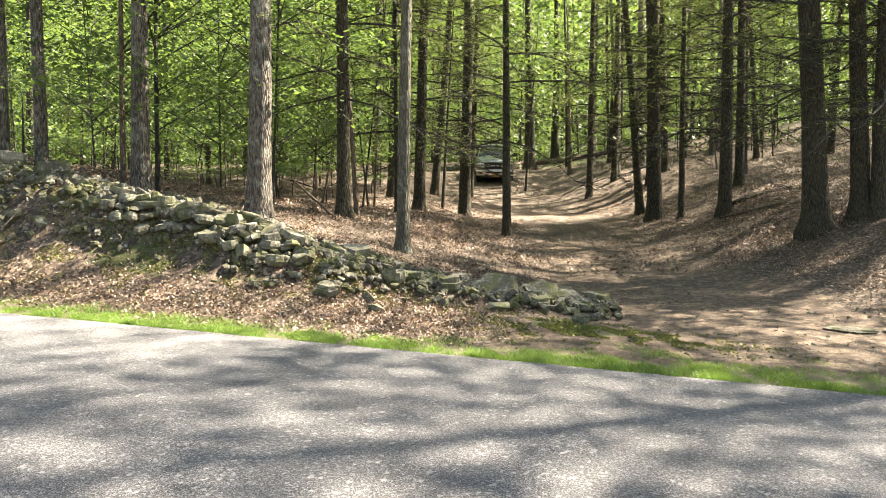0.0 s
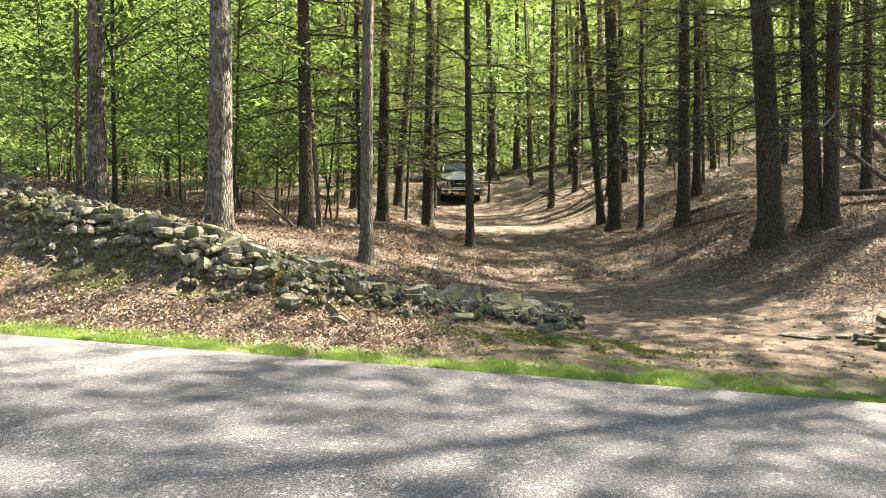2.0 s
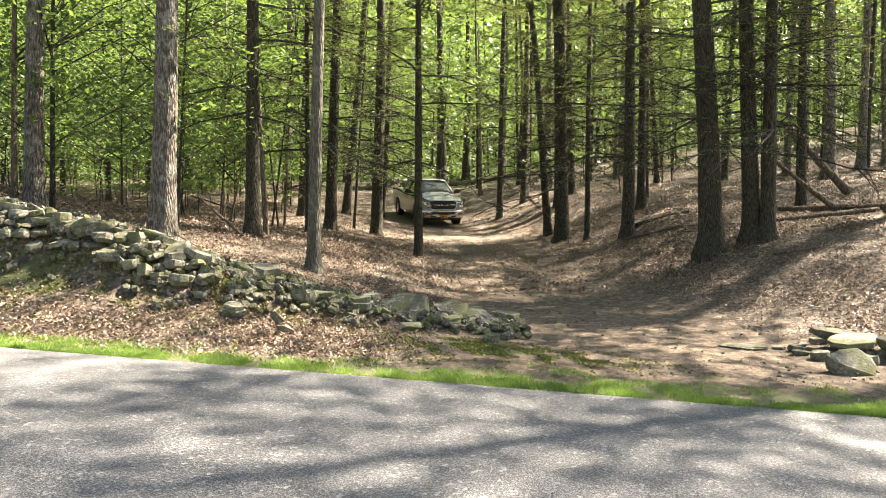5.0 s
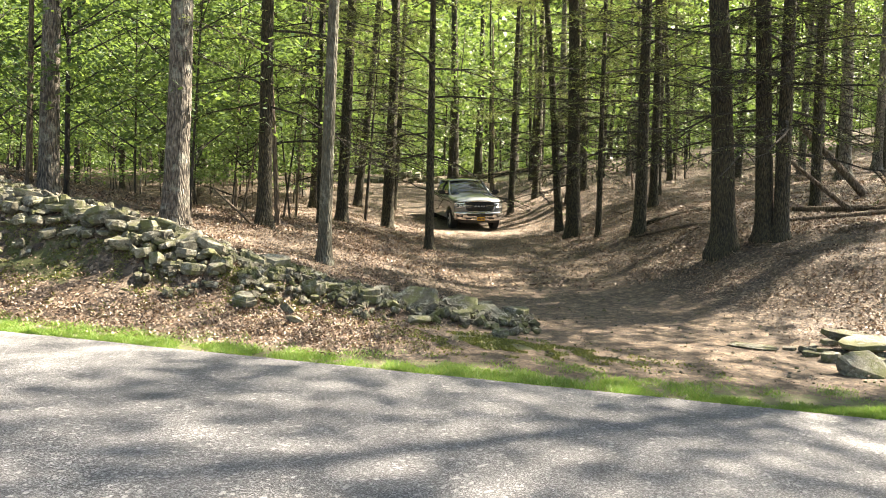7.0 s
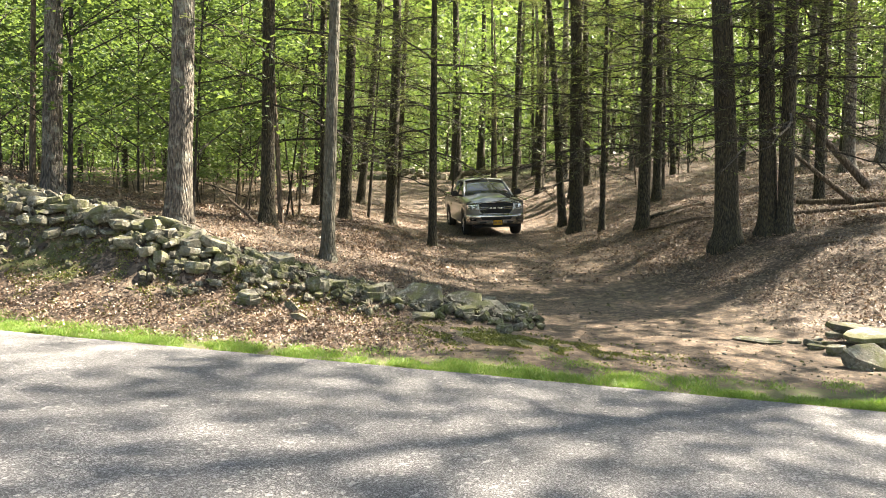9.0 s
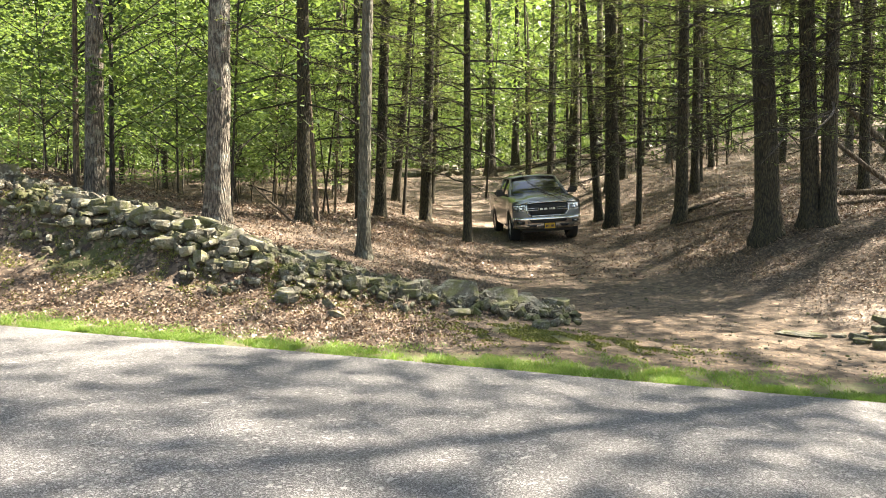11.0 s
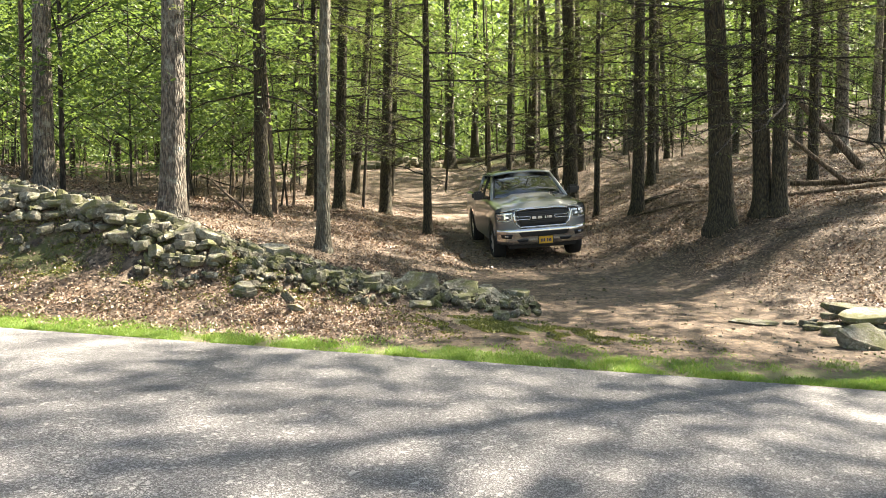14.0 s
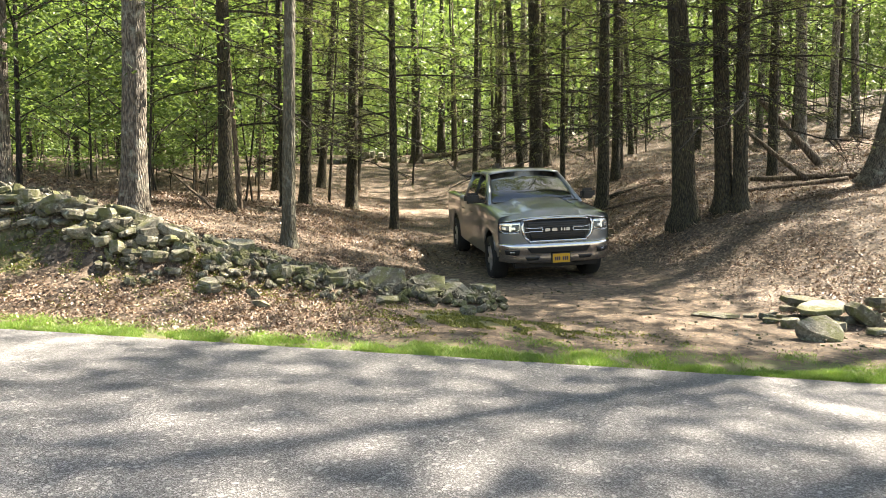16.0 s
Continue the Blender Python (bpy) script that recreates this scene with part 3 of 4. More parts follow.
def skin(y0, y1, u0, u1, swell, both=True, sides=(1, -1), steps=24):
    """A patch of the body's skin between two stations and two shares of the outline, as a bmesh with thickness."""
    bm = bmesh.new()
    for sg in sides:
        grid = []
        for y in np.linspace(y0, y1, steps):
            s = section(y, swell)
            n = len(s) - 1
            row = []
            for u in np.linspace(u0, u1, 22):
                k = min(n - 1, int(u * n))
                f = u * n - k
                row.append(bm.verts.new((sg * (s[k][0] * (1 - f) + s[k + 1][0] * f), y, s[k][1] * (1 - f) + s[k + 1][1] * f)))
            grid.append(row)
        for a, b in zip(grid, grid[1:]):
            for k in range(len(a) - 1):
                f = (a[k], a[k + 1], b[k + 1], b[k])
                bm.faces.new(f if sg < 0 else f[::-1])
    bmesh.ops.remove_doubles(bm, verts=bm.verts, dist=0.0005)
    bmesh.ops.recalc_face_normals(bm, faces=bm.faces)
    for f in bm.faces:
        f.smooth = True
    return bm


def block(size, at, turn=(0, 0, 0), bevel=0.02, taper=1.0):
    bm = bmesh.new()
    bmesh.ops.create_cube(bm, size=1, matrix=Matrix.Diagonal((*size, 1)))
    for v in bm.verts:
        if v.co.z > 0:
            v.co.x *= taper
    if bevel:
        bmesh.ops.bevel(bm, geom=list(bm.edges), offset=bevel, segments=2, affect="EDGES", clamp_overlap=True)
    bmesh.ops.transform(bm, matrix=pose(*at, *turn), verts=bm.verts)
    return bm


def prism(outline, y0, y1, bevel=0.01):
    """An outline of (x, z) points pushed from y0 to y1."""
    bm = bmesh.new()
    f = bm.faces.new([bm.verts.new((x, y0, z)) for x, z in outline])
    r = bmesh.ops.extrude_face_region(bm, geom=[f])
    bmesh.ops.translate(bm, vec=(0, y1 - y0, 0), verts=[v for v in r["geom"] if isinstance(v, bmesh.types.BMVert)])
    bmesh.ops.recalc_face_normals(bm, faces=bm.faces)
    if bevel:
        bmesh.ops.bevel(bm, geom=list(bm.edges), offset=bevel, segments=2, affect="EDGES", clamp_overlap=True)
    return bm


def sheet(rows, thick=0.0):
    bm = bmesh.new()
    g = [[bm.verts.new(p) for p in r] for r in rows]
    for a, b in zip(g, g[1:]):
        for k in range(len(a) - 1):
            bm.faces.new((a[k], a[k + 1], b[k + 1], b[k])).smooth = True
    bmesh.ops.recalc_face_normals(bm, faces=bm.faces)
    if thick:
        bmesh.ops.solidify(bm, geom=list(bm.faces), thickness=thick)
    return bm


def lathe(profile, sides=36):
    """Turns a profile of (radius, x) round the x axis."""
    bm = bmesh.new()
    rings = [[bm.verts.new((x, r * math.cos(6.2832 * k / sides), r * math.sin(6.2832 * k / sides))) for k in range(sides)] for r, x in profile]
    for a, b in zip(rings, rings[1:]):
        for k in range(sides):
            bm.faces.new((a[k], a[(k + 1) % sides], b[(k + 1) % sides], b[k])).smooth = True
    bmesh.ops.recalc_face_normals(bm, faces=bm.faces)
    return bm


def wire(points, r, mat, name, parent, label="", sides=6):
    out = ([], [])
    tube(points, [r] * len(points), sides, out)
    return under(name, mesh_of(name, *out, [mat], True), parent, label)


def nose(x, z):
    """How far forward the painted face of the truck stands at (x, z)."""
    return -0.975 + 0.14 * max(0.0, z - 0.95) + 0.06 * x * x + 0.20 * abs(x) ** 6


def bumper_face(x, z):
    step_in = between(z, (0.40, 0.43, 0.52, 0.57, 0.60, 0.70, 0.745, 0.77), (0.08, 0.03, 0.0, 0.02, 0.0, -0.012, -0.008, 0.03))
    return -1.05 + 0.05 * x * x + 0.25 * abs(x) ** 7 + step_in


def along(line, n):
    """n points evenly spaced along a line of (x, z) points."""
    d = [0.0]
    for a, b in zip(line, line[1:]):
        d.append(d[-1] + math.hypot(b[0] - a[0], b[1] - a[1]))
    return [(between(t, d, [p[0] for p in line]), between(t, d, [p[1] for p in line])) for t in np.linspace(0, d[-1], n)]


def patch(low, high, off, thick, face=nose, nu=25, nv=7):
    """A curved plate between two lines of (x, z) points that lies off metres before the truck's face."""
    a, b = along(low, nu), along(high, nu)
    rows = []
    for v in np.linspace(0, 1, nv):
        row = [(p[0] * (1 - v) + q[0] * v, p[1] * (1 - v) + q[1] * v) for p, q in zip(a, b)]
        rows.append([(x, face(x, z) - off, z) for x, z in row])
    bm = sheet(rows)
    r = bmesh.ops.extrude_face_region(bm, geom=list(bm.faces))
    bmesh.ops.translate(bm, vec=(0, thick, 0), verts=[v for v in r["geom"] if isinstance(v, bmesh.types.BMVert)])
    bmesh.ops.recalc_face_normals(bm, faces=bm.faces)
    return bm


def rod(points, r, off, mat, name, parent, label="", face=nose, n=9):
    """A bar that follows the truck's face through (x, z) points."""
    return wire([(x, face(x, z) - off, z) for x, z in along(points, n)], r, mat, name, parent, label, 8)


def mirrored(line, sg):
    return [(sg * x, z) for x, z in line]


def top_z(x, y):
    pts = [p for p in section(y) if p[1] > 1.0][::-1]
    return between(abs(x), [p[0] for p in pts], [p[1] for p in pts])


def build_front(rig):
    """Grille, headlamps, bumper, plate and bonnet."""
    n = 33
    xs = np.linspace(-0.995, 0.995, n)
    part("nose_panel", patch([(x, 0.62) for x in xs], [(x, 1.185 - 0.035 * x * x - 0.025 * abs(x) ** 6) for x in xs], 0.0, 0.05, nu=n), PAINT, rig, "silver-grey front panel round the grille")
    for sg in (1, -1):
        edge = [sg * x for x in np.linspace(0.55, 0.995, 15)]
        part("fender_cap", sheet([[(x, nose(x, 1.16) * (1 - f) - 0.66 * f, (1.18 - 0.035 * x * x - 0.025 * abs(x) ** 6) * (1 - f) + (top_z(x, -0.66) - 0.003) * f) for x in edge] for f in np.linspace(0, 1, 6)]), PAINT, rig)
    rows = []
    for f in np.linspace(0, 1, 22):
        row = []
        for q in np.linspace(-1, 1, 41):
            x = q * 0.935
            front = nose(x, 1.19) - 0.012
            y = front + (0.47 - front) * f
            bulge = 0.04 * (1 - step(0.40, 0.56, abs(x))) * step(0.0, 0.12, f)
            lip = (-0.045 - 0.04 * x ** 4) * (1 - step(0.0, 0.2, f)) ** 2
            z = top_z(x, max(-0.86, y)) + 0.012 + bulge + lip + 0.012 * f - 0.02 * step(0.9, 1.0, abs(q))
            row.append((x, y, z))
        rows.append(row)
    hood = part("hood", sheet(rows), PAINT, rig, "silver-grey bonnet with a raised middle")
    rod([(-0.93, 1.135), (-0.68, 1.172), (-0.58, 1.195), (0.0, 1.212), (0.58, 1.195), (0.68, 1.172), (0.93, 1.135)], 0.012, 0.016, CHROME, "hood_trim", hood, "bright strip along the bonnet's edge", n=25)
    # grille
    grille = part("grille", patch([(-0.475, 0.805), (0.475, 0.805)], [(-0.565, 1.165), (0.565, 1.165)], 0.008, 0.06), BLACK, rig, "black mesh grille")
    part("grille_cheek", patch([(0.475, 0.805), (0.565, 1.165)], [(0.555, 0.90), (0.60, 1.14)], 0.008, 0.05), BLACK, grille)
    part("grille_cheek", patch([(-0.475, 0.805), (-0.565, 1.165)], [(-0.555, 0.90), (-0.60, 1.14)], 0.008, 0.05), BLACK, grille)
    surround = [(-0.50, 0.795), (0.50, 0.795), (0.60, 0.90), (0.625, 1.05), (0.59, 1.16), (0.30, 1.182), (-0.30, 1.182), (-0.59, 1.16), (-0.625, 1.05), (-0.60, 0.90), (-0.50, 0.795)]
    rod(surround, 0.021, 0.018, CHROME, "grille_frame", grille, "bright grille surround", n=61)
    for k in range(9):
        z = 0.835 + 0.038 * k
        w = 0.49 + 0.26 * (z - 0.805)
        rod([(-w, z), (w, z)], 0.005, 0.012, RUBBER, "grille_slat", grille, n=9)
    for sg in (1, -1):
        for z0, z1 in ((0.965, 0.955), (1.015, 1.035)):
            rod(mirrored([(0.27, (z0 + z1) / 2), (0.45, z0), (0.585, z1)], sg), 0.011, 0.022, CHROME, "grille_bar", grille, "bright grille bar")
        rod(mirrored([(0.27, 0.965), (0.27, 1.02)], sg), 0.010, 0.022, CHROME, "grille_bar", grille, "bright grille bar", n=3)
    for x, w in ((-0.185, 0.095), (-0.06, 0.10), (0.062, 0.03), (0.115, 0.03), (0.175, 0.08)):
        part("badge_shape", block((w, 0.02, 0.055), (x, nose(x, 0.99) - 0.026, 0.99), bevel=0.006, taper=0.75), ALLOY, grille, "plain bright badge block")
    for sg in (1, -1):
        # lamps follow the corner of the body
        lamp = part("headlight", patch(mirrored([(0.665, 0.955), (0.86, 0.945), (0.985, 0.975)], sg), mirrored([(0.645, 1.14), (0.86, 1.13), (0.992, 1.11)], sg), 0.010, 0.05), LAMP, rig, "clear headlamp with bright reflector")
        part("headlight_bezel", patch(mirrored([(0.675, 1.0), (0.76, 0.97), (0.80, 0.968)], sg), mirrored([(0.665, 1.09), (0.75, 1.085), (0.79, 1.08)], sg), 0.014, 0.02), LAMP_INNER, lamp, "dark bezel")
        part("headlight_bezel", patch(mirrored([(0.835, 0.972), (0.93, 0.98)], sg), mirrored([(0.835, 1.07), (0.95, 1.06)], sg), 0.014, 0.02), LAMP_INNER, lamp, "dark inner bezel")
        for a, b in ((0.735, 0.795), (0.885, 0.945)):
            part("projector", patch(mirrored([(a, 0.995), (b, 0.995)], sg), mirrored([(a, 1.05), (b, 1.05)], sg), 0.018, 0.01), CHROME, lamp, "bright projector lens")
        rod(mirrored([(0.655, 0.95), (0.80, 0.937), (0.90, 0.94), (0.985, 0.968)], sg), 0.010, 0.014, CHROME, "lamp_trim", lamp, "bright edge under the lamp")
        rod(mirrored([(0.64, 1.147), (0.86, 1.138), (0.987, 1.118)], sg), 0.007, 0.012, BLACK, "lamp_gap", lamp, "dark shut line")
    # bumper
    bx = [math.sin(a) for a in np.linspace(-1.5, 1.5, 41)]
    zs = (0.405, 0.42, 0.45, 0.52, 0.57, 0.60, 0.66, 0.72, 0.75, 0.765, 0.775)
    rows = [[(x, bumper_face(x, z) + (0.12 if z > 0.77 else 0), z + (0.035 * abs(x) ** 3 if z < 0.5 else 0)) for x in bx] for z in zs]
    bumper = part("bumper", sheet(rows, 0.02), CHROME, rig, "bright chromed front bumper")
    part("bumper_slot", patch([(-0.50, 0.60), (0.50, 0.60)], [(-0.56, 0.695), (0.56, 0.695)], 0.006, 0.03, bumper_face), BLACK, bumper, "dark air slot in the bumper")
    for sg in (1, -1):
        part("tow_opening", patch(mirrored([(0.37, 0.475), (0.56, 0.475)], sg), mirrored([(0.34, 0.54), (0.60, 0.54)], sg), 0.006, 0.03, bumper_face), BLACK, bumper, "dark tow hook opening")
        part("fog_lamp_recess", patch(mirrored([(0.70, 0.565), (0.90, 0.575)], sg), mirrored([(0.68, 0.66), (0.925, 0.655)], sg), 0.007, 0.03, bumper_face), BLACK, bumper, "dark fog lamp recess")
        part("fog_lamp", patch(mirrored([(0.77, 0.59), (0.84, 0.59)], sg), mirrored([(0.765, 0.635), (0.845, 0.635)], sg), 0.011, 0.02, bumper_face, 9, 5), LAMP, bumper, "small fog lamp")
    part("valance", block((1.5, 0.3, 0.12), (0, -0.72, 0.40), (8, 0, 0), 0.02), BLACK, rig, "black lower valance")
    plate = part("licence_plate", block((0.305, 0.012, 0.155), (0.03, -1.066, 0.50), bevel=0.004), YELLOW, rig, "yellow licence plate in a dark frame")
    part("plate_frame", block((0.335, 0.01, 0.185), (0.03, -1.060, 0.50), bevel=0.004), BLACK, plate)
    for k in range(7):
        if k != 3:
            part("plate_mark", block((0.024, 0.004, 0.065), (-0.075 + 0.035 * k, -1.074, 0.495), bevel=0), INK, plate, "plain dark bar")


def build_wheel(rig, x, y):
    sg = 1 if x > 0 else -1
    wheel = new("wheel")
    wheel.parent = rig
    wheel.location = (x, y, 0.405)
    part("tyre", lathe([(0.25, -0.12), (0.30, -0.14), (0.37, -0.138), (0.398, -0.11), (0.405, 0), (0.398, 0.11), (0.37, 0.138), (0.30, 0.14), (0.25, 0.12)]), RUBBER, wheel, "black rubber tyre")
    bm = lathe([(0.255, -0.12 * sg), (0.262, 0.125 * sg), (0.245, 0.13 * sg), (0.23, 0.085 * sg), (0.22, -0.02 * sg), (0.02, -0.02 * sg)])
    part("rim", bm, BLACK, wheel, "dark wheel barrel")
    for k in range(6):
        part("spoke", prism([(-0.05, 0.04), (0.05, 0.04), (0.055, 0.25), (-0.055, 0.25)], 0.085, 0.118, 0.008), ALLOY, wheel).matrix_basis = pose(0, 0, 0, 60 * k) @ pose(0, 0, 0, 0, 0, -90 * sg)
    part("hub_cap", lathe([(0.0, 0.13 * sg), (0.05, 0.128 * sg), (0.075, 0.10 * sg), (0.078, 0.06 * sg)], 18), ALLOY, wheel, "polished hub cap")
    return wheel


def build_pickup():
    rig = new("pickup_truck")
    tagged(rig, "silver-grey crew cab pickup truck driving down the dirt track", "pickup truck")
    body = part("body", skin(-0.74, 4.8, 0.0, 1.0, 0.0, steps=130), PAINT, rig, "silver-grey painted body")
    part("underbody", block((1.55, 5.3, 0.42), (0, 1.95, 0.62), bevel=0.03), BLACK, rig, "dark chassis")
    part("tailgate", block((1.9, 0.06, 0.75), (0, 4.79, 0.9), bevel=0.02), PAINT, rig)
    build_front(rig)
    for sg in (1, -1):
        for y0, y1 in ((0.74, 1.80), (1.83, 2.80)):
            door = part("door", skin(y0, y1, 0.07, 0.50, 0.007, sides=(sg,), steps=14), PAINT, rig)
            part("handle", block((0.03, 0.22, 0.04), (sg * 1.02, y1 - 0.2, 1.12)), PAINT, door)
            part("window", sheet([[(sg * (0.915 - 0.20 * f), a + (b - a) * k / 6, 1.345 + 0.50 * f) for k in range(7)] for f, a, b in ((0, y0 + 0.02 if y0 > 1 else y0 - 0.12, y1 - 0.03), (0.5, y0 + 0.02 if y0 > 1 else y0 + 0.22, y1 - 0.03), (1, y0 + 0.03 if y0 > 1 else y0 + 0.60, y1 - 0.05 - 0.1 * (y0 > 1)))], 0.006), GLASS, door, "tinted side window")
        for y, ys in ((1.815, 1.815), (2.82, 2.70)):
            wire([(sg * 0.905, y, 1.33), (sg * 0.81, (y + ys) / 2, 1.59), (sg * 0.715, ys, 1.86)], 0.035, BLACK if y < 2 else PAINT, "pillar", rig)
        wire([(sg * 0.885, 0.42, 1.32), (sg * 0.80, 0.90, 1.60), (sg * 0.70, 1.36, 1.865)], 0.042, PAINT, "pillar", rig)
        wire([(sg * 0.70, 1.36, 1.865), (sg * 0.72, 1.8, 1.885), (sg * 0.715, 2.72, 1.86)], 0.04, PAINT, "roof_rail", rig)
        # door mirrors
        mirror = part("mirror", block((0.29, 0.13, 0.20), (sg * 1.16, 0.80, 1.45), bevel=0.05), BLACK, rig, "black door mirror")
        part("mirror_arm", block((0.18, 0.06, 0.06), (sg * 0.98, 0.82, 1.38), bevel=0.015), BLACK, mirror)
        wire([(sg * 0.995, y, 0.42 + math.sqrt(max(0, 0.535 ** 2 - y * y))) for y in np.linspace(-0.5, 0.5, 13)], 0.018, PAINT, "arch_lip", rig)
    # windscreen and rear screen
    part("windscreen", sheet([[(w * q, y + 0.13 * q * q, z + c * (1 - abs(q) ** 2.6)) for q in np.linspace(-1, 1, 17)] for w, y, z, c in ((0.87, 0.36, 1.36, 0.035), (0.815, 0.66, 1.545, 0.04), (0.76, 0.97, 1.725, 0.045), (0.705, 1.28, 1.868, 0.05))], 0.006), GLASS, rig, "dark reflective windscreen")
    part("rear_screen", sheet([[(w * q, y, z) for q in np.linspace(-1, 1, 7)] for w, y, z in ((0.86, 2.84, 1.35), (0.70, 2.70, 1.85))], 0.006), GLASS, rig, "tinted rear screen")
    roof = part("roof", sheet([[(0.715 * q, y, z + 0.055 * (1 - abs(q) ** 2.6)) for q in np.linspace(-1, 1, 15)] for y, z in ((1.27, 1.868), (1.34, 1.892), (1.46, 1.908), (1.8, 1.915), (2.4, 1.91), (2.72, 1.875))], 0.02), PAINT, rig, "silver-grey roof")
    for q in (-0.28, 0.30):
        wire([(q - 0.05, 0.35, 1.405), (q + 0.48 * (1 if q < 0 else 0.8), 0.44, 1.435)], 0.008, BLACK, "wiper", rig, "black wiper")
    part("cowl", block((1.66, 0.16, 0.05), (0, 0.42, 1.355), bevel=0.015), BLACK, rig, "black cowl under the windscreen")
    part("dashboard", block((1.6, 0.4, 0.22), (0, 0.90, 1.16), bevel=0.04), SEAT, rig, "dark dashboard")
    for x in (-0.40, 0.40):
        for y in (1.55, 2.45):
            seat = part("seat", block((0.5, 0.14, 0.75), (x, y, 1.22), (-12, 0, 0), 0.05), SEAT, rig, "dark seat back")
            part("headrest", block((0.26, 0.10, 0.18), (x, y + 0.1, 1.66), bevel=0.04), SEAT, seat)
    wire([(-0.4 + 0.18 * math.cos(a), 1.12 + 0.06 * math.sin(a), 1.34 + 0.16 * math.sin(a)) for a in np.linspace(0, 6.283, 17)], 0.014, SEAT, "steering_wheel", rig)
    # dark gear that shows above the roof line from the bed
    gear = part("bed_gear", block((0.30, 0.3, 0.75), (-0.12, 3.3, 1.66), (0, 8, 10), 0.06, 0.5), REDSTUFF, rig, "dark gear standing in the bed")
    part("gear_bag", block((0.34, 0.2, 0.7), (0.28, 3.35, 1.62), (0, -10, 0), 0.08, 0.4), REDSTUFF, gear)
    wheels = [build_wheel(rig, x, y) for x in (-0.87, 0.87) for y in (0.0, 3.67)]
    return rig, wheels


# stones
def stone_mesh(seed, n=15):
    rng = random.Random(seed)
    bm = bmesh.new()
    for i in range(n):
        p = Vector((rng.uniform(-1, 1), rng.uniform(-1, 1), rng.uniform(-1, 1)))
        k = (abs(p.x) ** 3.2 + abs(p.y) ** 3.2 + abs(p.z) ** 5) ** (1 / 3.4)
        bm.verts.new(p / max(k, 0.3) * rng.uniform(0.82, 1.0) * 0.5)
    bmesh.ops.convex_hull(bm, input=bm.verts)
    for v in [v for v in bm.verts if not v.link_faces]:
        bm.verts.remove(v)
    bmesh.ops.bevel(bm, geom=list(bm.edges), offset=0.025, segments=1, affect="EDGES", clamp_overlap=True)
    me = bpy.data.meshes.new("stone")
    bm.to_mesh(me)
    bm.free()
    me.materials.append(STONE)
    return me


def slab_mesh(seed):
    """A split slab: broken rim, stepped and slightly dished faces."""
    rng = random.Random(seed)
    bm = bmesh.new()
    n = rng.randint(5, 8)
    stretch = rng.uniform(0.75, 1.0)
    rim, q0 = [], rng.uniform(0, 6)
    corner = [rng.uniform(0, 6.28) for _ in range(4)]
    for k in range(n):
        q = q0 + 2 * math.pi * (k + rng.uniform(-0.32, 0.32)) / n
        sharp = max(math.cos(q - c) ** 9 if math.cos(q - c) > 0 else 0 for c in corner)
        rim.append((q, 0.38 + 0.20 * sharp + rng.uniform(-0.04, 0.05)))
    tip = (rng.uniform(-0.25, 0.25), rng.uniform(-0.25, 0.25))
    rings = []
    split = ((-0.5, 0.80, 0.1), (-0.1, 1.0, 0.08), (0.42, 0.93, 0.08), (0.5, 0.84, 0.1))
    stepped = ((-0.5, 0.84, 0.1), (-0.3, 0.97, 0.07), (0.08, 1.0, 0.08), (0.14, 0.86, 0.09), (0.45, 0.82, 0.08), (0.5, 0.7, 0.1))
    for z, r0, rough in stepped if seed % 4 == 0 else split:
        ring = []
        for q, r in rim:
            k = r0 * (1 + rng.uniform(-rough, rough))
            px, py = math.cos(q) * r * k, math.sin(q) * r * k * stretch
            ring.append(bm.verts.new((px, py, z + rng.uniform(-0.05, 0.05) + (tip[0] * px + tip[1] * py if z > 0.2 else 0))))
        rings.append(ring)
    for a, b in zip(rings, rings[1:]):
        for k in range(n):
            bm.faces.new((a[k], a[(k + 1) % n], b[(k + 1) % n], b[k]))
    for ring, z in ((rings[-1], 0.47), (rings[0][::-1], -0.5)):
        c = bm.verts.new((rng.uniform(-0.12, 0.12), rng.uniform(-0.12, 0.12), z + rng.uniform(-0.08, 0.06)))
        for k in range(n):
            bm.faces.new((ring[k], ring[(k + 1) % n], c))
    bmesh.ops.triangulate(bm, faces=bm.faces)
    me = bpy.data.meshes.new("slab")
    bm.to_mesh(me)
    bm.free()
    me.materials.append(STONE)
    return me


SLABS = [slab_mesh(90 + i) for i in range(12)]
STONES = [stone_mesh(70 + i, 11) for i in range(5)] + SLABS


def lay_stone(parent, rng, x, y, wide, deep, thick, sink=0.3, lift=0.0, tilt=12, turn=None, lean=(0, 0), slab=False):
    ob = new("stone", rng.choice(SLABS if slab else STONES))
    ob.parent = parent
    z = ground_z(x, y) + lift + thick * (0.5 - sink)
    ob.matrix_basis = pose(x, y, z, lean[0] + rng.uniform(-tilt, tilt), lean[1] + rng.uniform(-tilt, tilt), rng.uniform(0, 360) if turn is None else turn) @ Matrix.Diagonal((wide, deep, thick, 1))
    return ob


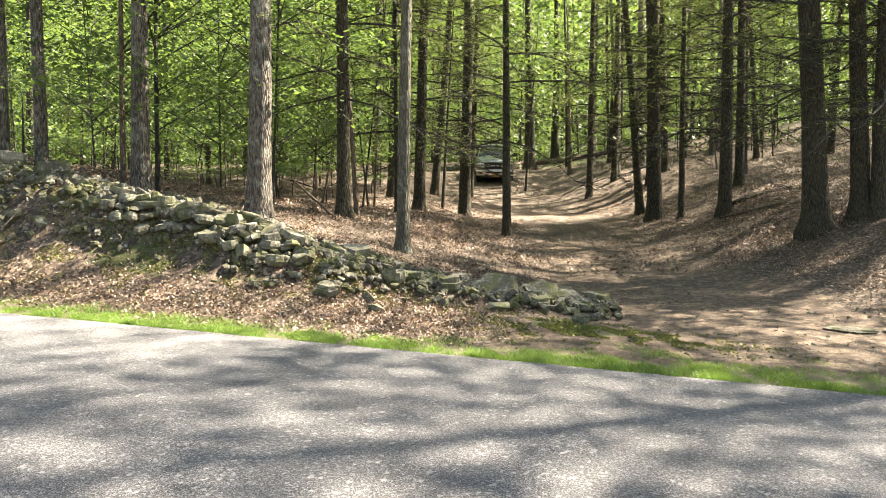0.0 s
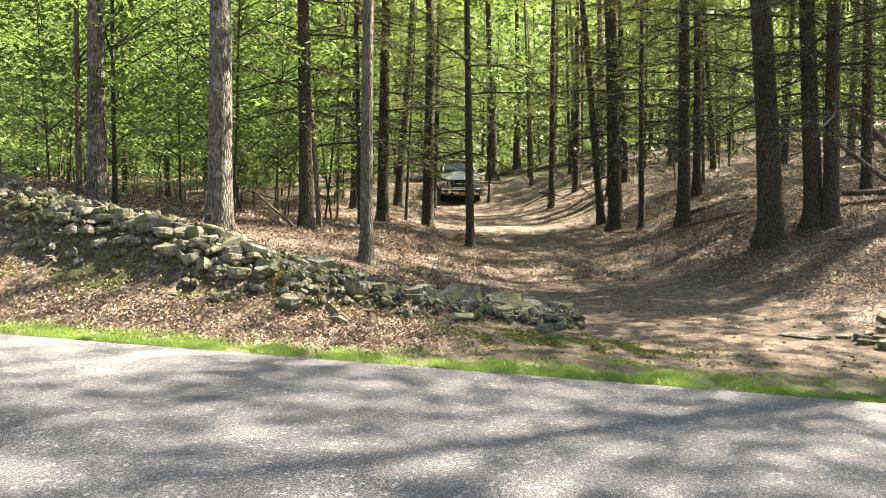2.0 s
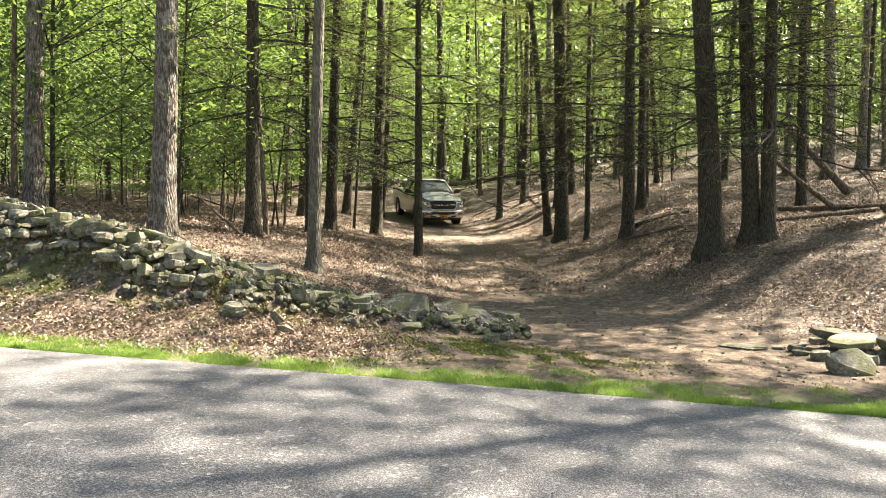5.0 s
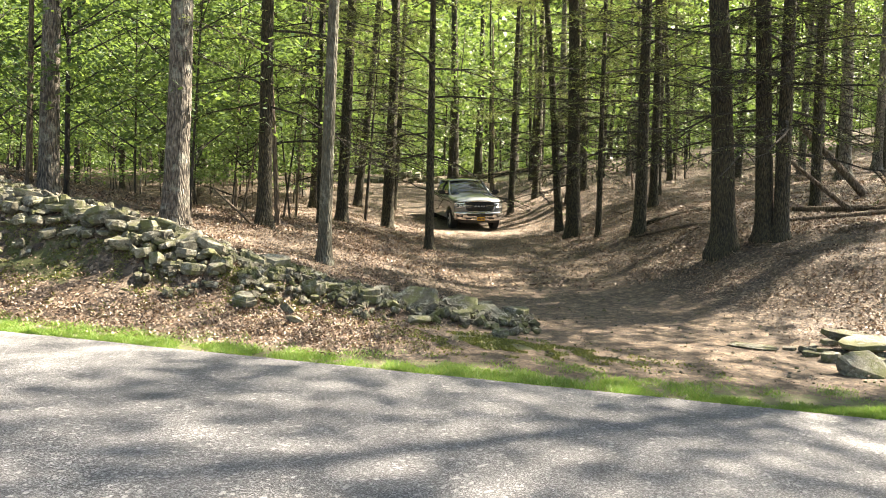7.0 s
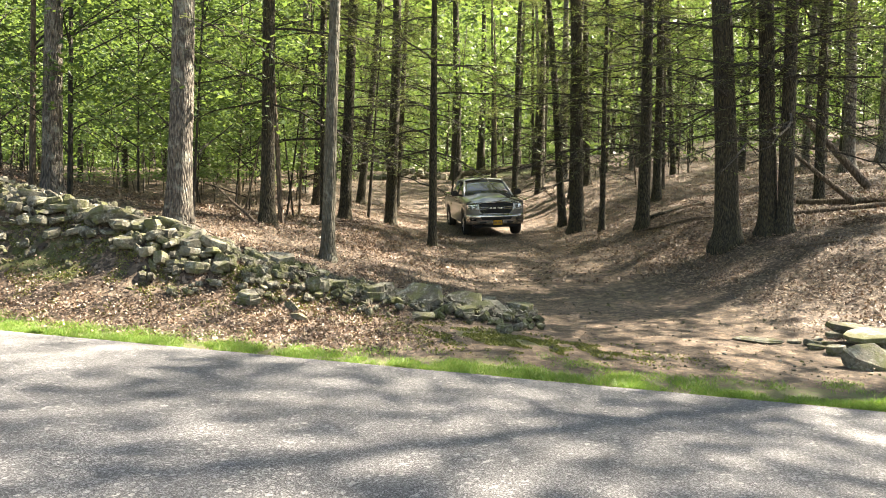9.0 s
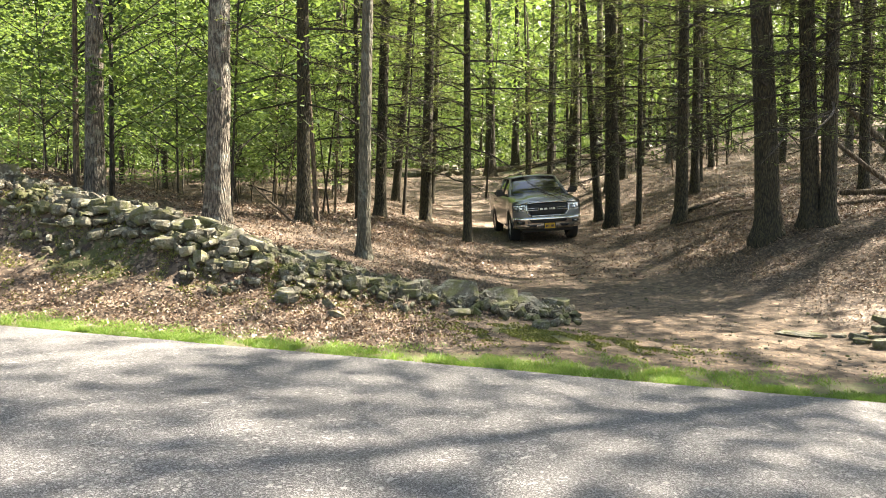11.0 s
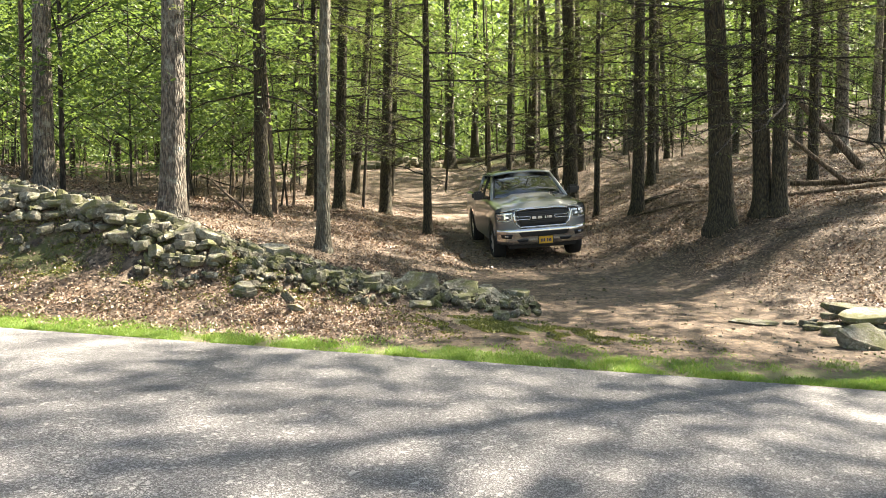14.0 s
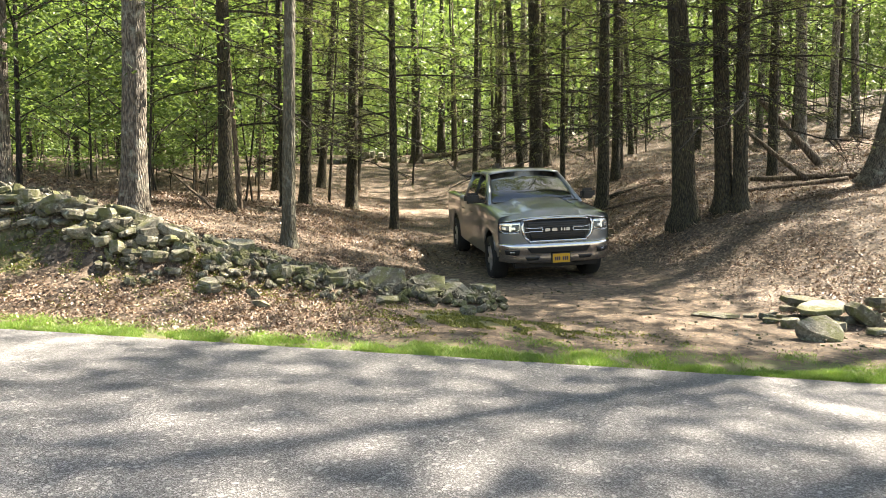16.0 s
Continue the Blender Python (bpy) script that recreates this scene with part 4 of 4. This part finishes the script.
def build_wall():
    rng = random.Random(8)
    wall = tagged(new("stone_wall"), "tumbled dry stone wall of grey mossy fieldstone along the bank", "stone wall", kind="structure")
    for layer, lift in enumerate((0.0, 0.10, 0.21, 0.31)):      # rough courses where the face still stands
        x = -6.7 + 0.12 * layer
        while x < -3.4 + 0.12 * (3 - layer):
            w = rng.uniform(0.14, 0.42)
            lay_stone(wall, rng, x + w / 2, wall_y(x) - 0.52 + 0.10 * layer + rng.uniform(-0.07, 0.05), w * 1.1, rng.uniform(0.24, 0.42), rng.uniform(0.06, 0.17), 0.2, lift * 0.3 + rng.uniform(-0.02, 0.03), 9, rng.choice((0, 180)) + rng.uniform(-25, 25), (rng.uniform(-6, 20), rng.uniform(-16, 16)), rng.random() < 0.5)
            x += w * rng.uniform(0.85, 1.05)
    for i in range(205):                     # the tumbled rest
        x = rng.uniform(-9.8, -6.0) if i % 5 < 2 else rng.uniform(-6.5, 1.0)
        off = max(-0.95, min(0.95, rng.gauss(-0.05, 0.34)))
        s = (0.10 + 0.25 * rng.random() ** 2.0) * (1.0 if x < -1 else 0.7)
        lay_stone(wall, rng, x, wall_y(x) + off, s * 1.3, s * rng.uniform(0.6, 1.0), s * rng.uniform(0.2, 0.5), 0.12, 0.0, 26, None, (0, 0), rng.random() < 0.7)
    for i in range(9):                       # split slabs heaped at the wall's end
        x, y = rng.uniform(-0.9, 1.15), rng.uniform(10.0, 11.0)
        s = rng.uniform(0.18, 0.34)
        lay_stone(wall, rng, x, y, s * 1.3, s * 0.85, rng.uniform(0.06, 0.12), 0.1, 0.0, 9, rng.uniform(-40, 40), (rng.uniform(8, 30), rng.uniform(-22, 18)), True)
    rubble = ([], [])
    for i in range(1900):
        x = rng.uniform(-10.5, 1.3)
        y = wall_y(x) + max(-1.1, min(1.0, rng.gauss(-0.08, 0.36)))
        s = 0.045 + 0.12 * rng.random() ** 1.6
        m = pose(x, y, ground_z(x, y) + 0.03 + 0.04 * rng.random(), rng.uniform(-40, 40), rng.uniform(-40, 40), rng.uniform(0, 360)) @ Matrix.Diagonal((s * 1.5, s, s * 0.6, 1))
        me = rng.choice(SLABS)
        k = len(rubble[0])
        rubble[0].extend(m @ v.co for v in me.vertices)
        rubble[1].extend([k + j for j in f.vertices] for f in me.polygons)
    tagged(under("rubble", mesh_of("rubble", *rubble, [STONE]), wall), kind="stuff")
    for x, y, w, h, ax, ay, tz in HEROES:
        lay_stone(wall, rng, x, y, w * 1.05, w * 0.85, h * 0.62, 0.15, 0.03, 4, tz, (ax, ay), w > 0.35)
    return wall


# large single stones: x, y, width, height, lean to the front, lean to the side, turn
HEROES = [
    (-0.95, 10.27, 0.43, 0.31, 5, 0, 20), (-0.42, 10.38, 0.92, 0.18, 30, -24, 14), (-0.38, 10.95, 0.24, 0.26, 0, 0, 0), (0.24, 10.72, 0.66, 0.17, 24, -8, 5),
    (0.60, 11.0, 0.41, 0.26, 10, 0, 40), (0.64, 10.5, 0.70, 0.15, 24, 8, -10), (0.30, 10.12, 0.33, 0.20, 10, 0, 30), (-0.22, 10.25, 0.27, 0.20, 0, 0, 0),
    (-0.29, 9.78, 0.32, 0.16, 14, 0, 15), (1.1, 11.0, 0.42, 0.24, 0, 0, 0), (-1.46, 10.40, 0.33, 0.22, 5, 0, 0),
]
HEROES_WEST = [
    (-1.74, 10.2, 0.36, 0.24, 0, 0, 20), (-0.9, 10.75, 0.3, 0.22, 0, 0, 0), (-2.38, 10.8, 0.48, 0.28, 8, 6, 15), (-1.78, 9.04, 0.26, 0.15, 0, 0, 10),
    (-2.56, 9.6, 0.40, 0.24, 10, 0, 0), (-7.6, 11.5, 0.62, 0.42, 0, 0, 0), (-8.5, 11.8, 0.52, 0.34, 0, 0, 30), (0.78, 9.36, 0.22, 0.17, 0, 0, 0),
]
HEROES_EAST = [
    (4.78, 8.4, 0.58, 0.42, 30, 8, 10), (4.72, 8.95, 0.3, 0.26, 0, 0, 0), (5.25, 9.2, 0.80, 0.22, 8, -6, 5), (5.3, 9.55, 0.66, 0.26, 10, 10, -10),
    (5.72, 8.95, 0.60, 0.40, 12, 34, 15), (6.1, 9.4, 0.36, 0.26, 0, 0, 0), (4.60, 9.2, 0.25, 0.14, 0, 0, 30), (4.5, 9.55, 0.19, 0.10, 0, 0, 0),
    (4.11, 9.57, 0.62, 0.11, 0, 0, 4), (5.63, 8.6, 0.32, 0.14, 0, 0, 20), (4.9, 9.45, 0.19, 0.12, 0, 0, 0), (5.2, 8.85, 0.3, 0.2, 10, 0, 0),
]
HEROES = HEROES + HEROES_WEST
build_wall()
cairn_rng = random.Random(3)
cairn = tagged(new("stone_pile"), "low pile of flat grey mossy stones beside the dirt drive", "stone pile")
for x, y, w, h, ax, ay, tz in HEROES_EAST:
    lay_stone(cairn, cairn_rng, x, y, w * 1.1, w * 0.85, h * 0.44, 0.12, 0.12 if 9.15 < y < 9.6 and 5 < x < 6.2 and h > 0.2 else 0.0, 4, tz, (ax, ay), True)
for i in range(26):
    q, r = cairn_rng.uniform(0, 6.28), cairn_rng.uniform(0.2, 1.0)
    s = cairn_rng.uniform(0.10, 0.24)
    lay_stone(cairn, cairn_rng, 5.6 + 1.1 * r * math.cos(q), 9.3 + 0.6 * r * math.sin(q), s * 1.3, s, s * 0.5, 0.25)
heap = tagged(new("far_stone_heap"), "distant heap of pale stones under the trees", "stone pile")
for i in range(40):
    q, r = cairn_rng.uniform(0, 6.28), math.sqrt(cairn_rng.random())
    s = cairn_rng.uniform(0.3, 0.7)
    lay_stone(heap, cairn_rng, -2.5 + 2.6 * r * math.cos(q), 50.5 + 0.7 * r * math.sin(q), s * 1.3, s, s * 0.6, 0.2, 0.55 * (1 - r))


# fallen wood
def fallen(name, points, r0, r1, label, mat=BARK_DEAD, sides=8):
    rng = random.Random(int(points[0][0] * 100))
    out = ([], [])
    pts = []
    for (a, b) in zip(points, points[1:]):
        for k in range(5):
            p = Vector(a).lerp(Vector(b), k / 5)
            pts.append(p + Vector((0, 0, 0.02 * noise.noise(p * 3))))
    pts.append(Vector(points[-1]))
    tube(pts, [r0 + (r1 - r0) * i / (len(pts) - 1) for i in range(len(pts))], sides, out, 0.1, rng)
    return tagged(new(name, mesh_of(name, *out, [mat], True)), label, "fallen log" if r0 > 0.04 else "fallen branch")


def on_floor(x, y, up=0.0):
    return (x, y, ground_z(x, y) + up)


fallen("leaning_log", [(11.73, 20.92, ground_z(11.73, 20.92) + 0.05), (10.14, 21.73, 4.43)], 0.12, 0.09, "dead grey log leaning against the trees")
fallen("leaning_log", [(9.84, 18.03, ground_z(9.84, 18.03) + 0.02), (8.59, 18.65, 3.04)], 0.07, 0.05, "thin dead log propped against a trunk")
fallen("fallen_log", [on_floor(8.99, 19.26, 0.08), on_floor(10.3, 17.6, 0.1), on_floor(12.6, 16.2, 0.1)], 0.07, 0.10, "long fallen trunk lying on leaf litter")
fallen("fallen_log", [on_floor(7.9, 17.5, 0.05), on_floor(9.0, 17.2, 0.06), on_floor(10.4, 17.3, 0.06)], 0.04, 0.06, "fallen brown trunk half sunk in leaf litter")
fallen("fallen_branch", [on_floor(5.2, 20.2, 0.03), on_floor(6.2, 18.8, 0.04), on_floor(7.7, 17.05, 0.04)], 0.035, 0.05, "long thin fallen branch on leaf litter")
fallen("fallen_branch", [on_floor(7.05, 13.45, 0.03), on_floor(6.4, 13.9, 0.03)], 0.02, 0.03, "short fallen branch on leaf litter")
fallen("fallen_log", [on_floor(-1.2, 52, 0.2), on_floor(3, 56, 0.2), on_floor(9, 60, 0.2)], 0.22, 0.16, "distant fallen trunk on mossy ground")
fallen("fallen_log", [on_floor(5.8, 21.5, 0.07), on_floor(7.3, 21.2, 0.07)], 0.09, 0.07, "dark fallen log piece on leaf litter", BARK_HEMLOCK)
fallen("fallen_branch", [on_floor(-5.2, 16.8, 0.5), on_floor(-3.9, 15.3, 0.05)], 0.02, 0.035, "bare fallen branch propped on the floor")
stick_rng = random.Random(14)
for i in range(34):
    if i < 22:
        x = stick_rng.uniform(-9.5, -3)
        y = wall_y(x) + stick_rng.uniform(-0.7, 3.2)
    else:
        x, y = stick_rng.uniform(4, 10), stick_rng.uniform(11, 22)
    q, ln = stick_rng.uniform(0, 6.28), stick_rng.uniform(0.4, 1.3)
    fallen("fallen_branch", [on_floor(x, y, 0.06), on_floor(x + ln * math.cos(q), y + ln * math.sin(q), stick_rng.uniform(0.05, 0.4))], 0.012, 0.006, "bare dry stick among the leaf litter", BARK_DEAD, 5)


# litter and grass
def scatter_litter():
    rs = np.random.RandomState(4)
    pts = []
    while len(pts) < 200000:
        y = 7.2 + 27 * rs.rand() ** 1.8
        x = rs.uniform(-0.62, 0.72) * (y + 3)
        v = beyond(x, y)
        if v < 0.35:
            continue
        keep = 1 - 0.88 * on_drive(x, y) * (1 - step(20, 30, y))
        keep *= 0.25 + 0.75 * step(0.5, 1.3, v)
        keep *= 1 - 0.8 * min(1, 1.6 * cover(x, y)[1])
        if x > 1:
            keep *= 0.45 + 0.55 * step(1.5, 3.5, v)
        keep *= 0.35 + 0.65 * step(-0.25, 0.2, lumps(x, y, 1.3))
        if rs.rand() < keep:
            pts.append((x, y, ground_z(x, y) + 0.012 + 0.03 * rs.rand()))
    p = np.array(pts)
    size = 0.021 * np.array([1 - 0.5 * on_drive(a, b) for a, b, c in pts])
    far = []
    while len(far) < 110000:
        y = 15 + 37 * rs.rand() ** 1.2
        x = rs.uniform(-0.62, 0.72) * (y + 3)
        if rs.rand() < (1 - 0.55 * on_drive(x, y)) * (0.3 + 0.7 * step(-0.25, 0.25, lumps(x, y, 1.6))):
            far.append((x, y, ground_z(x, y) + 0.015 + 0.05 * rs.rand()))
    leaves = np.concatenate([flat_leaves(rs, p, size, 0.75), flat_leaves(rs, np.array(far), 0.03, 0.7)])
    me = quads("leaf_litter", leaves, LITTER)
    tagged(new("leaf_litter", me), "dry brown fallen leaves over the woodland floor", "leaf litter", kind="stuff")


def scatter_grass():
    rs = np.random.RandomState(6)
    cs, al, ac = [], [], []
    n = 0
    while n < 90000:
        x = rs.uniform(-9.5, 7.0)
        v = abs(rs.normal(0.0, 0.37)) - 0.02 + 0.05 * lumps(x, 2, 0.6)
        if x > 1 and rs.rand() < 0.25:
            v = rs.uniform(0.2, 1.7)
            if lumps(x * 1.1, v + 9, 0.5) < 0.05:
                continue
        thick = 0.40 + 1.3 * lumps(x, v, 0.4) + 0.5 * lumps(x, v + 5, 0.15) - 0.25 * v
        if v > 0.95 and x < 1 or rs.rand() > thick + 0.25 * (v < 0.35):
            continue
        y = EDGE_Y + EDGE_SLOPE * x + v / 0.982
        h = (0.018 + 0.040 * rs.rand()) * (1.15 - 0.6 * min(1, v)) * (1 + 1.0 * max(0, lumps(x, 7, 0.8)) + 1.3 * max(0, lumps(x, v * 2, 0.22)))
        q = rs.uniform(0, 6.28)
        lean = rs.normal(0, 0.75, 2)
        a = np.array([lean[0], lean[1], 1.0]) * h / 2
        cs.append((x, y, ground_z(x, y) + h / 2 - 0.005)), al.append(a), ac.append((0.0035 * math.cos(q), 0.0035 * math.sin(q), 0))
        n += 1
    me = quads("verge_grass", blades(np.array(cs), np.array(al), np.array(ac)), GRASS)
    tagged(new("verge_grass", me), "bright green short grass along the asphalt edge", "grass", kind="stuff")


def far_woods():
    rs = np.random.RandomState(9)
    cs = []
    for i in range(3000):
        y = 34 + 70 * rs.rand() ** 0.8
        x = rs.uniform(-0.85, 0.9) * y
        h = 0.4 + 16 * rs.rand() ** 1.4
        if (abs(x - drive_x(y)) < 6 or rs.rand() < 0.6 and y < 55) and h < 3 and y < 60:
            continue
        if math.hypot(x - 0.69 * h + 1.5, y - 0.37 * h - 39) < 2.4:      # a gap in the leaves lets the sun onto the track
            continue
        w = rs.uniform(0.6, 1.5)
        cs.append(rs.normal(0, 1, (105, 3)) * np.array([w, w, 0.22 * w + 0.1]) + np.array([x, y, ground_z(x, y) + h]))
    me = quads("far_woods", flat_leaves(rs, np.concatenate(cs), 0.125, 0.6), LEAVES)
    tagged(new("far_woods", me), "sunlit green foliage deep in the wood", "woods", kind="stuff")
    cs = []
    for i in range(300):                     # the broken roof of leaves over the far wood
        y = 46 + 54 * rs.rand()
        x = rs.uniform(-0.9, 1.1) * y + 6
        w = rs.uniform(1.0, 2.0)
        cs.append(rs.normal(0, 1, (40, 3)) * np.array([w, w, 0.5]) + np.array([x, y, ground_z(x, y) + rs.uniform(13, 20)]))
    for i in range(1500):
        y = 98 + 34 * rs.rand()
        x = rs.uniform(-0.85, 0.9) * y
        cs.append(rs.normal(0, 1, (40, 3)) * np.array([2.2, 2.2, 0.8]) + np.array([x, y, ground_z(x, y) + 26 * rs.rand() ** 1.2]))
    me = quads("far_woods", flat_leaves(rs, np.concatenate(cs), 0.5, 0.7), LEAVES)
    tagged(new("far_woods", me), "dense green foliage closing the distance", "woods", kind="stuff")


def scatter_pebbles():
    rng = random.Random(31)
    out = ([], [])
    for i in range(1500):
        y = 7.8 + 20 * rng.random() ** 1.6
        x = drive_x(y) + rng.gauss(0, 0.7) * drive_half(y)
        s = 0.007 + 0.022 * rng.random() ** 3
        m = pose(x, y, ground_z(x, y) + 0.2 * s, rng.uniform(-30, 30), rng.uniform(-30, 30), rng.uniform(0, 360)) @ Matrix.Diagonal((s * 2.2, s * 1.5, s, 1))
        me = rng.choice(SLABS)
        k = len(out[0])
        out[0].extend(m @ v.co for v in me.vertices)
        out[1].extend([k + j for j in f.vertices] for f in me.polygons)
    tagged(new("pebbles", mesh_of("pebbles", *out, [STONE])), "small stones and clods on the dirt track", "pebbles", kind="stuff")


def build_backdrop():
    """The wooded hillside that closes the distance."""
    verts, faces = [], []
    n = 60
    for i in range(n + 1):
        q = math.radians(-62 + 124 * i / n)
        x, y = 150 * math.sin(q), 150 * math.cos(q)
        for z in (-6, 20, 58 + 6 * noise.noise(Vector((i * 0.7, 0, 0)))):
            verts.append((x, y, z + 4))
    for i in range(n):
        for k in range(2):
            a = i * 3 + k
            faces.append((a, a + 1, a + 4, a + 3))
    m, nt, b = material("distant_woods")
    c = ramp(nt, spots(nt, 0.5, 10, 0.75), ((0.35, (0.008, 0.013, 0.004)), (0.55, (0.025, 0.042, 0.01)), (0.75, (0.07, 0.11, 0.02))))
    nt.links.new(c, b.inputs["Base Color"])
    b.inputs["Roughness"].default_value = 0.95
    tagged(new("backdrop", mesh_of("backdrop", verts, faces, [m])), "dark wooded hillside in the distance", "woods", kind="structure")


def scatter_moss():
    rs = np.random.RandomState(12)
    pts = []
    while len(pts) < 26000:
        c = ((-5.4, 1.5, 1.9, 0.5), (0.75, 0.8, 1.75, 0.35), (-8.0, 1.5, 2.6, 0.6), (-3.0, 1.2, 2.3, 0.25))[rs.randint(4)]
        x, v = rs.normal(c[0], c[1]), rs.normal(c[2], c[3])
        if v < 0.8 or lumps(x * 1.3, v * 1.3, 0.35) < -0.02:
            continue
        y = EDGE_Y + EDGE_SLOPE * x + v / 0.982
        pts.append((x, y, ground_z(x, y) + 0.006))
    n = len(pts)
    a = np.stack([rs.normal(0, 0.012, n), rs.normal(0, 0.012, n), rs.uniform(0.006, 0.022, n)], 1)
    b = np.stack([rs.normal(0, 0.008, n), rs.normal(0, 0.008, n), rs.normal(0, 0.003, n)], 1)
    tagged(new("moss", quads("moss", blades(np.array(pts), a, b), MOSS)), "olive green moss on the bank below the stones", "moss", kind="stuff")


scatter_litter()
scatter_grass()
scatter_moss()
scatter_pebbles()
build_backdrop()
far_woods()


PICKUP, WHEELS = build_pickup()
# seconds, place of the front axle's middle on the ground, heading towards +x, nose-down tilt, roll
TRACK = [(0.0, -1.48, 40.9, 2.33, 5.0, 7.5, 0.5), (1.5, -1.35, 38.9, 2.02, 6.0, 8.5, 0.5), (3.5, -0.91, 35.95, 1.55, 9.0, 8.5, 0.0), (5.2, 0.35, 33.2, 1.16, 17.0, 6.5, -1.0),
         (7.0, 1.26, 30.6, 0.86, 13.6, 4.2, -1.7), (9.0, 1.58, 26.4, 0.63, 7.5, 2.9, -2.8), (10.7, 1.82, 23.4, 0.50, 6.3, 2.3, -3.6), (12.5, 2.08, 19.96, 0.37, 5.5, 2.2, -4.3), (14.5, 2.21, 16.32, 0.11, 4.2, 3.0, -4.4), (16.0, 2.50, 13.74, -0.01, 6.0, 3.2, -2.5)]


def track_at(t):
    ts = [r[0] for r in TRACK]
    return [between(t, ts, [r[k] for r in TRACK]) for k in range(1, 7)]


def glide(t):
    near = [track_at(min(16.0, max(0.0, t + d))) for d in (-0.6, -0.3, 0, 0.3, 0.6)]
    if t < 0.6 or t > 15.4:
        return track_at(t)
    return [sum(c) / len(c) for c in zip(*near)]


def motions():
    rows, roll, last = [], 0.0, None
    turns = [[] for _ in WHEELS]
    for i in range(81):
        t = i * 0.2
        x, y, z, h, dip, lean = glide(t)
        if last:
            roll += math.degrees(math.hypot(x - last[0], y - last[1]) / 0.405)
        last = (x, y)
        rows.append((t, pose(x, y, z, 0, 0, h) @ pose(0, 0, 0, dip, 0, 0) @ pose(0, 0, 0, 0, lean, 0)))
        for k, w in enumerate(WHEELS):
            turns[k].append((t, Matrix.Translation(w.location) @ pose(0, 0, 0, roll)))
    walk(PICKUP, rows)
    for w, r in zip(WHEELS, turns):
        walk(w, r)


motions()
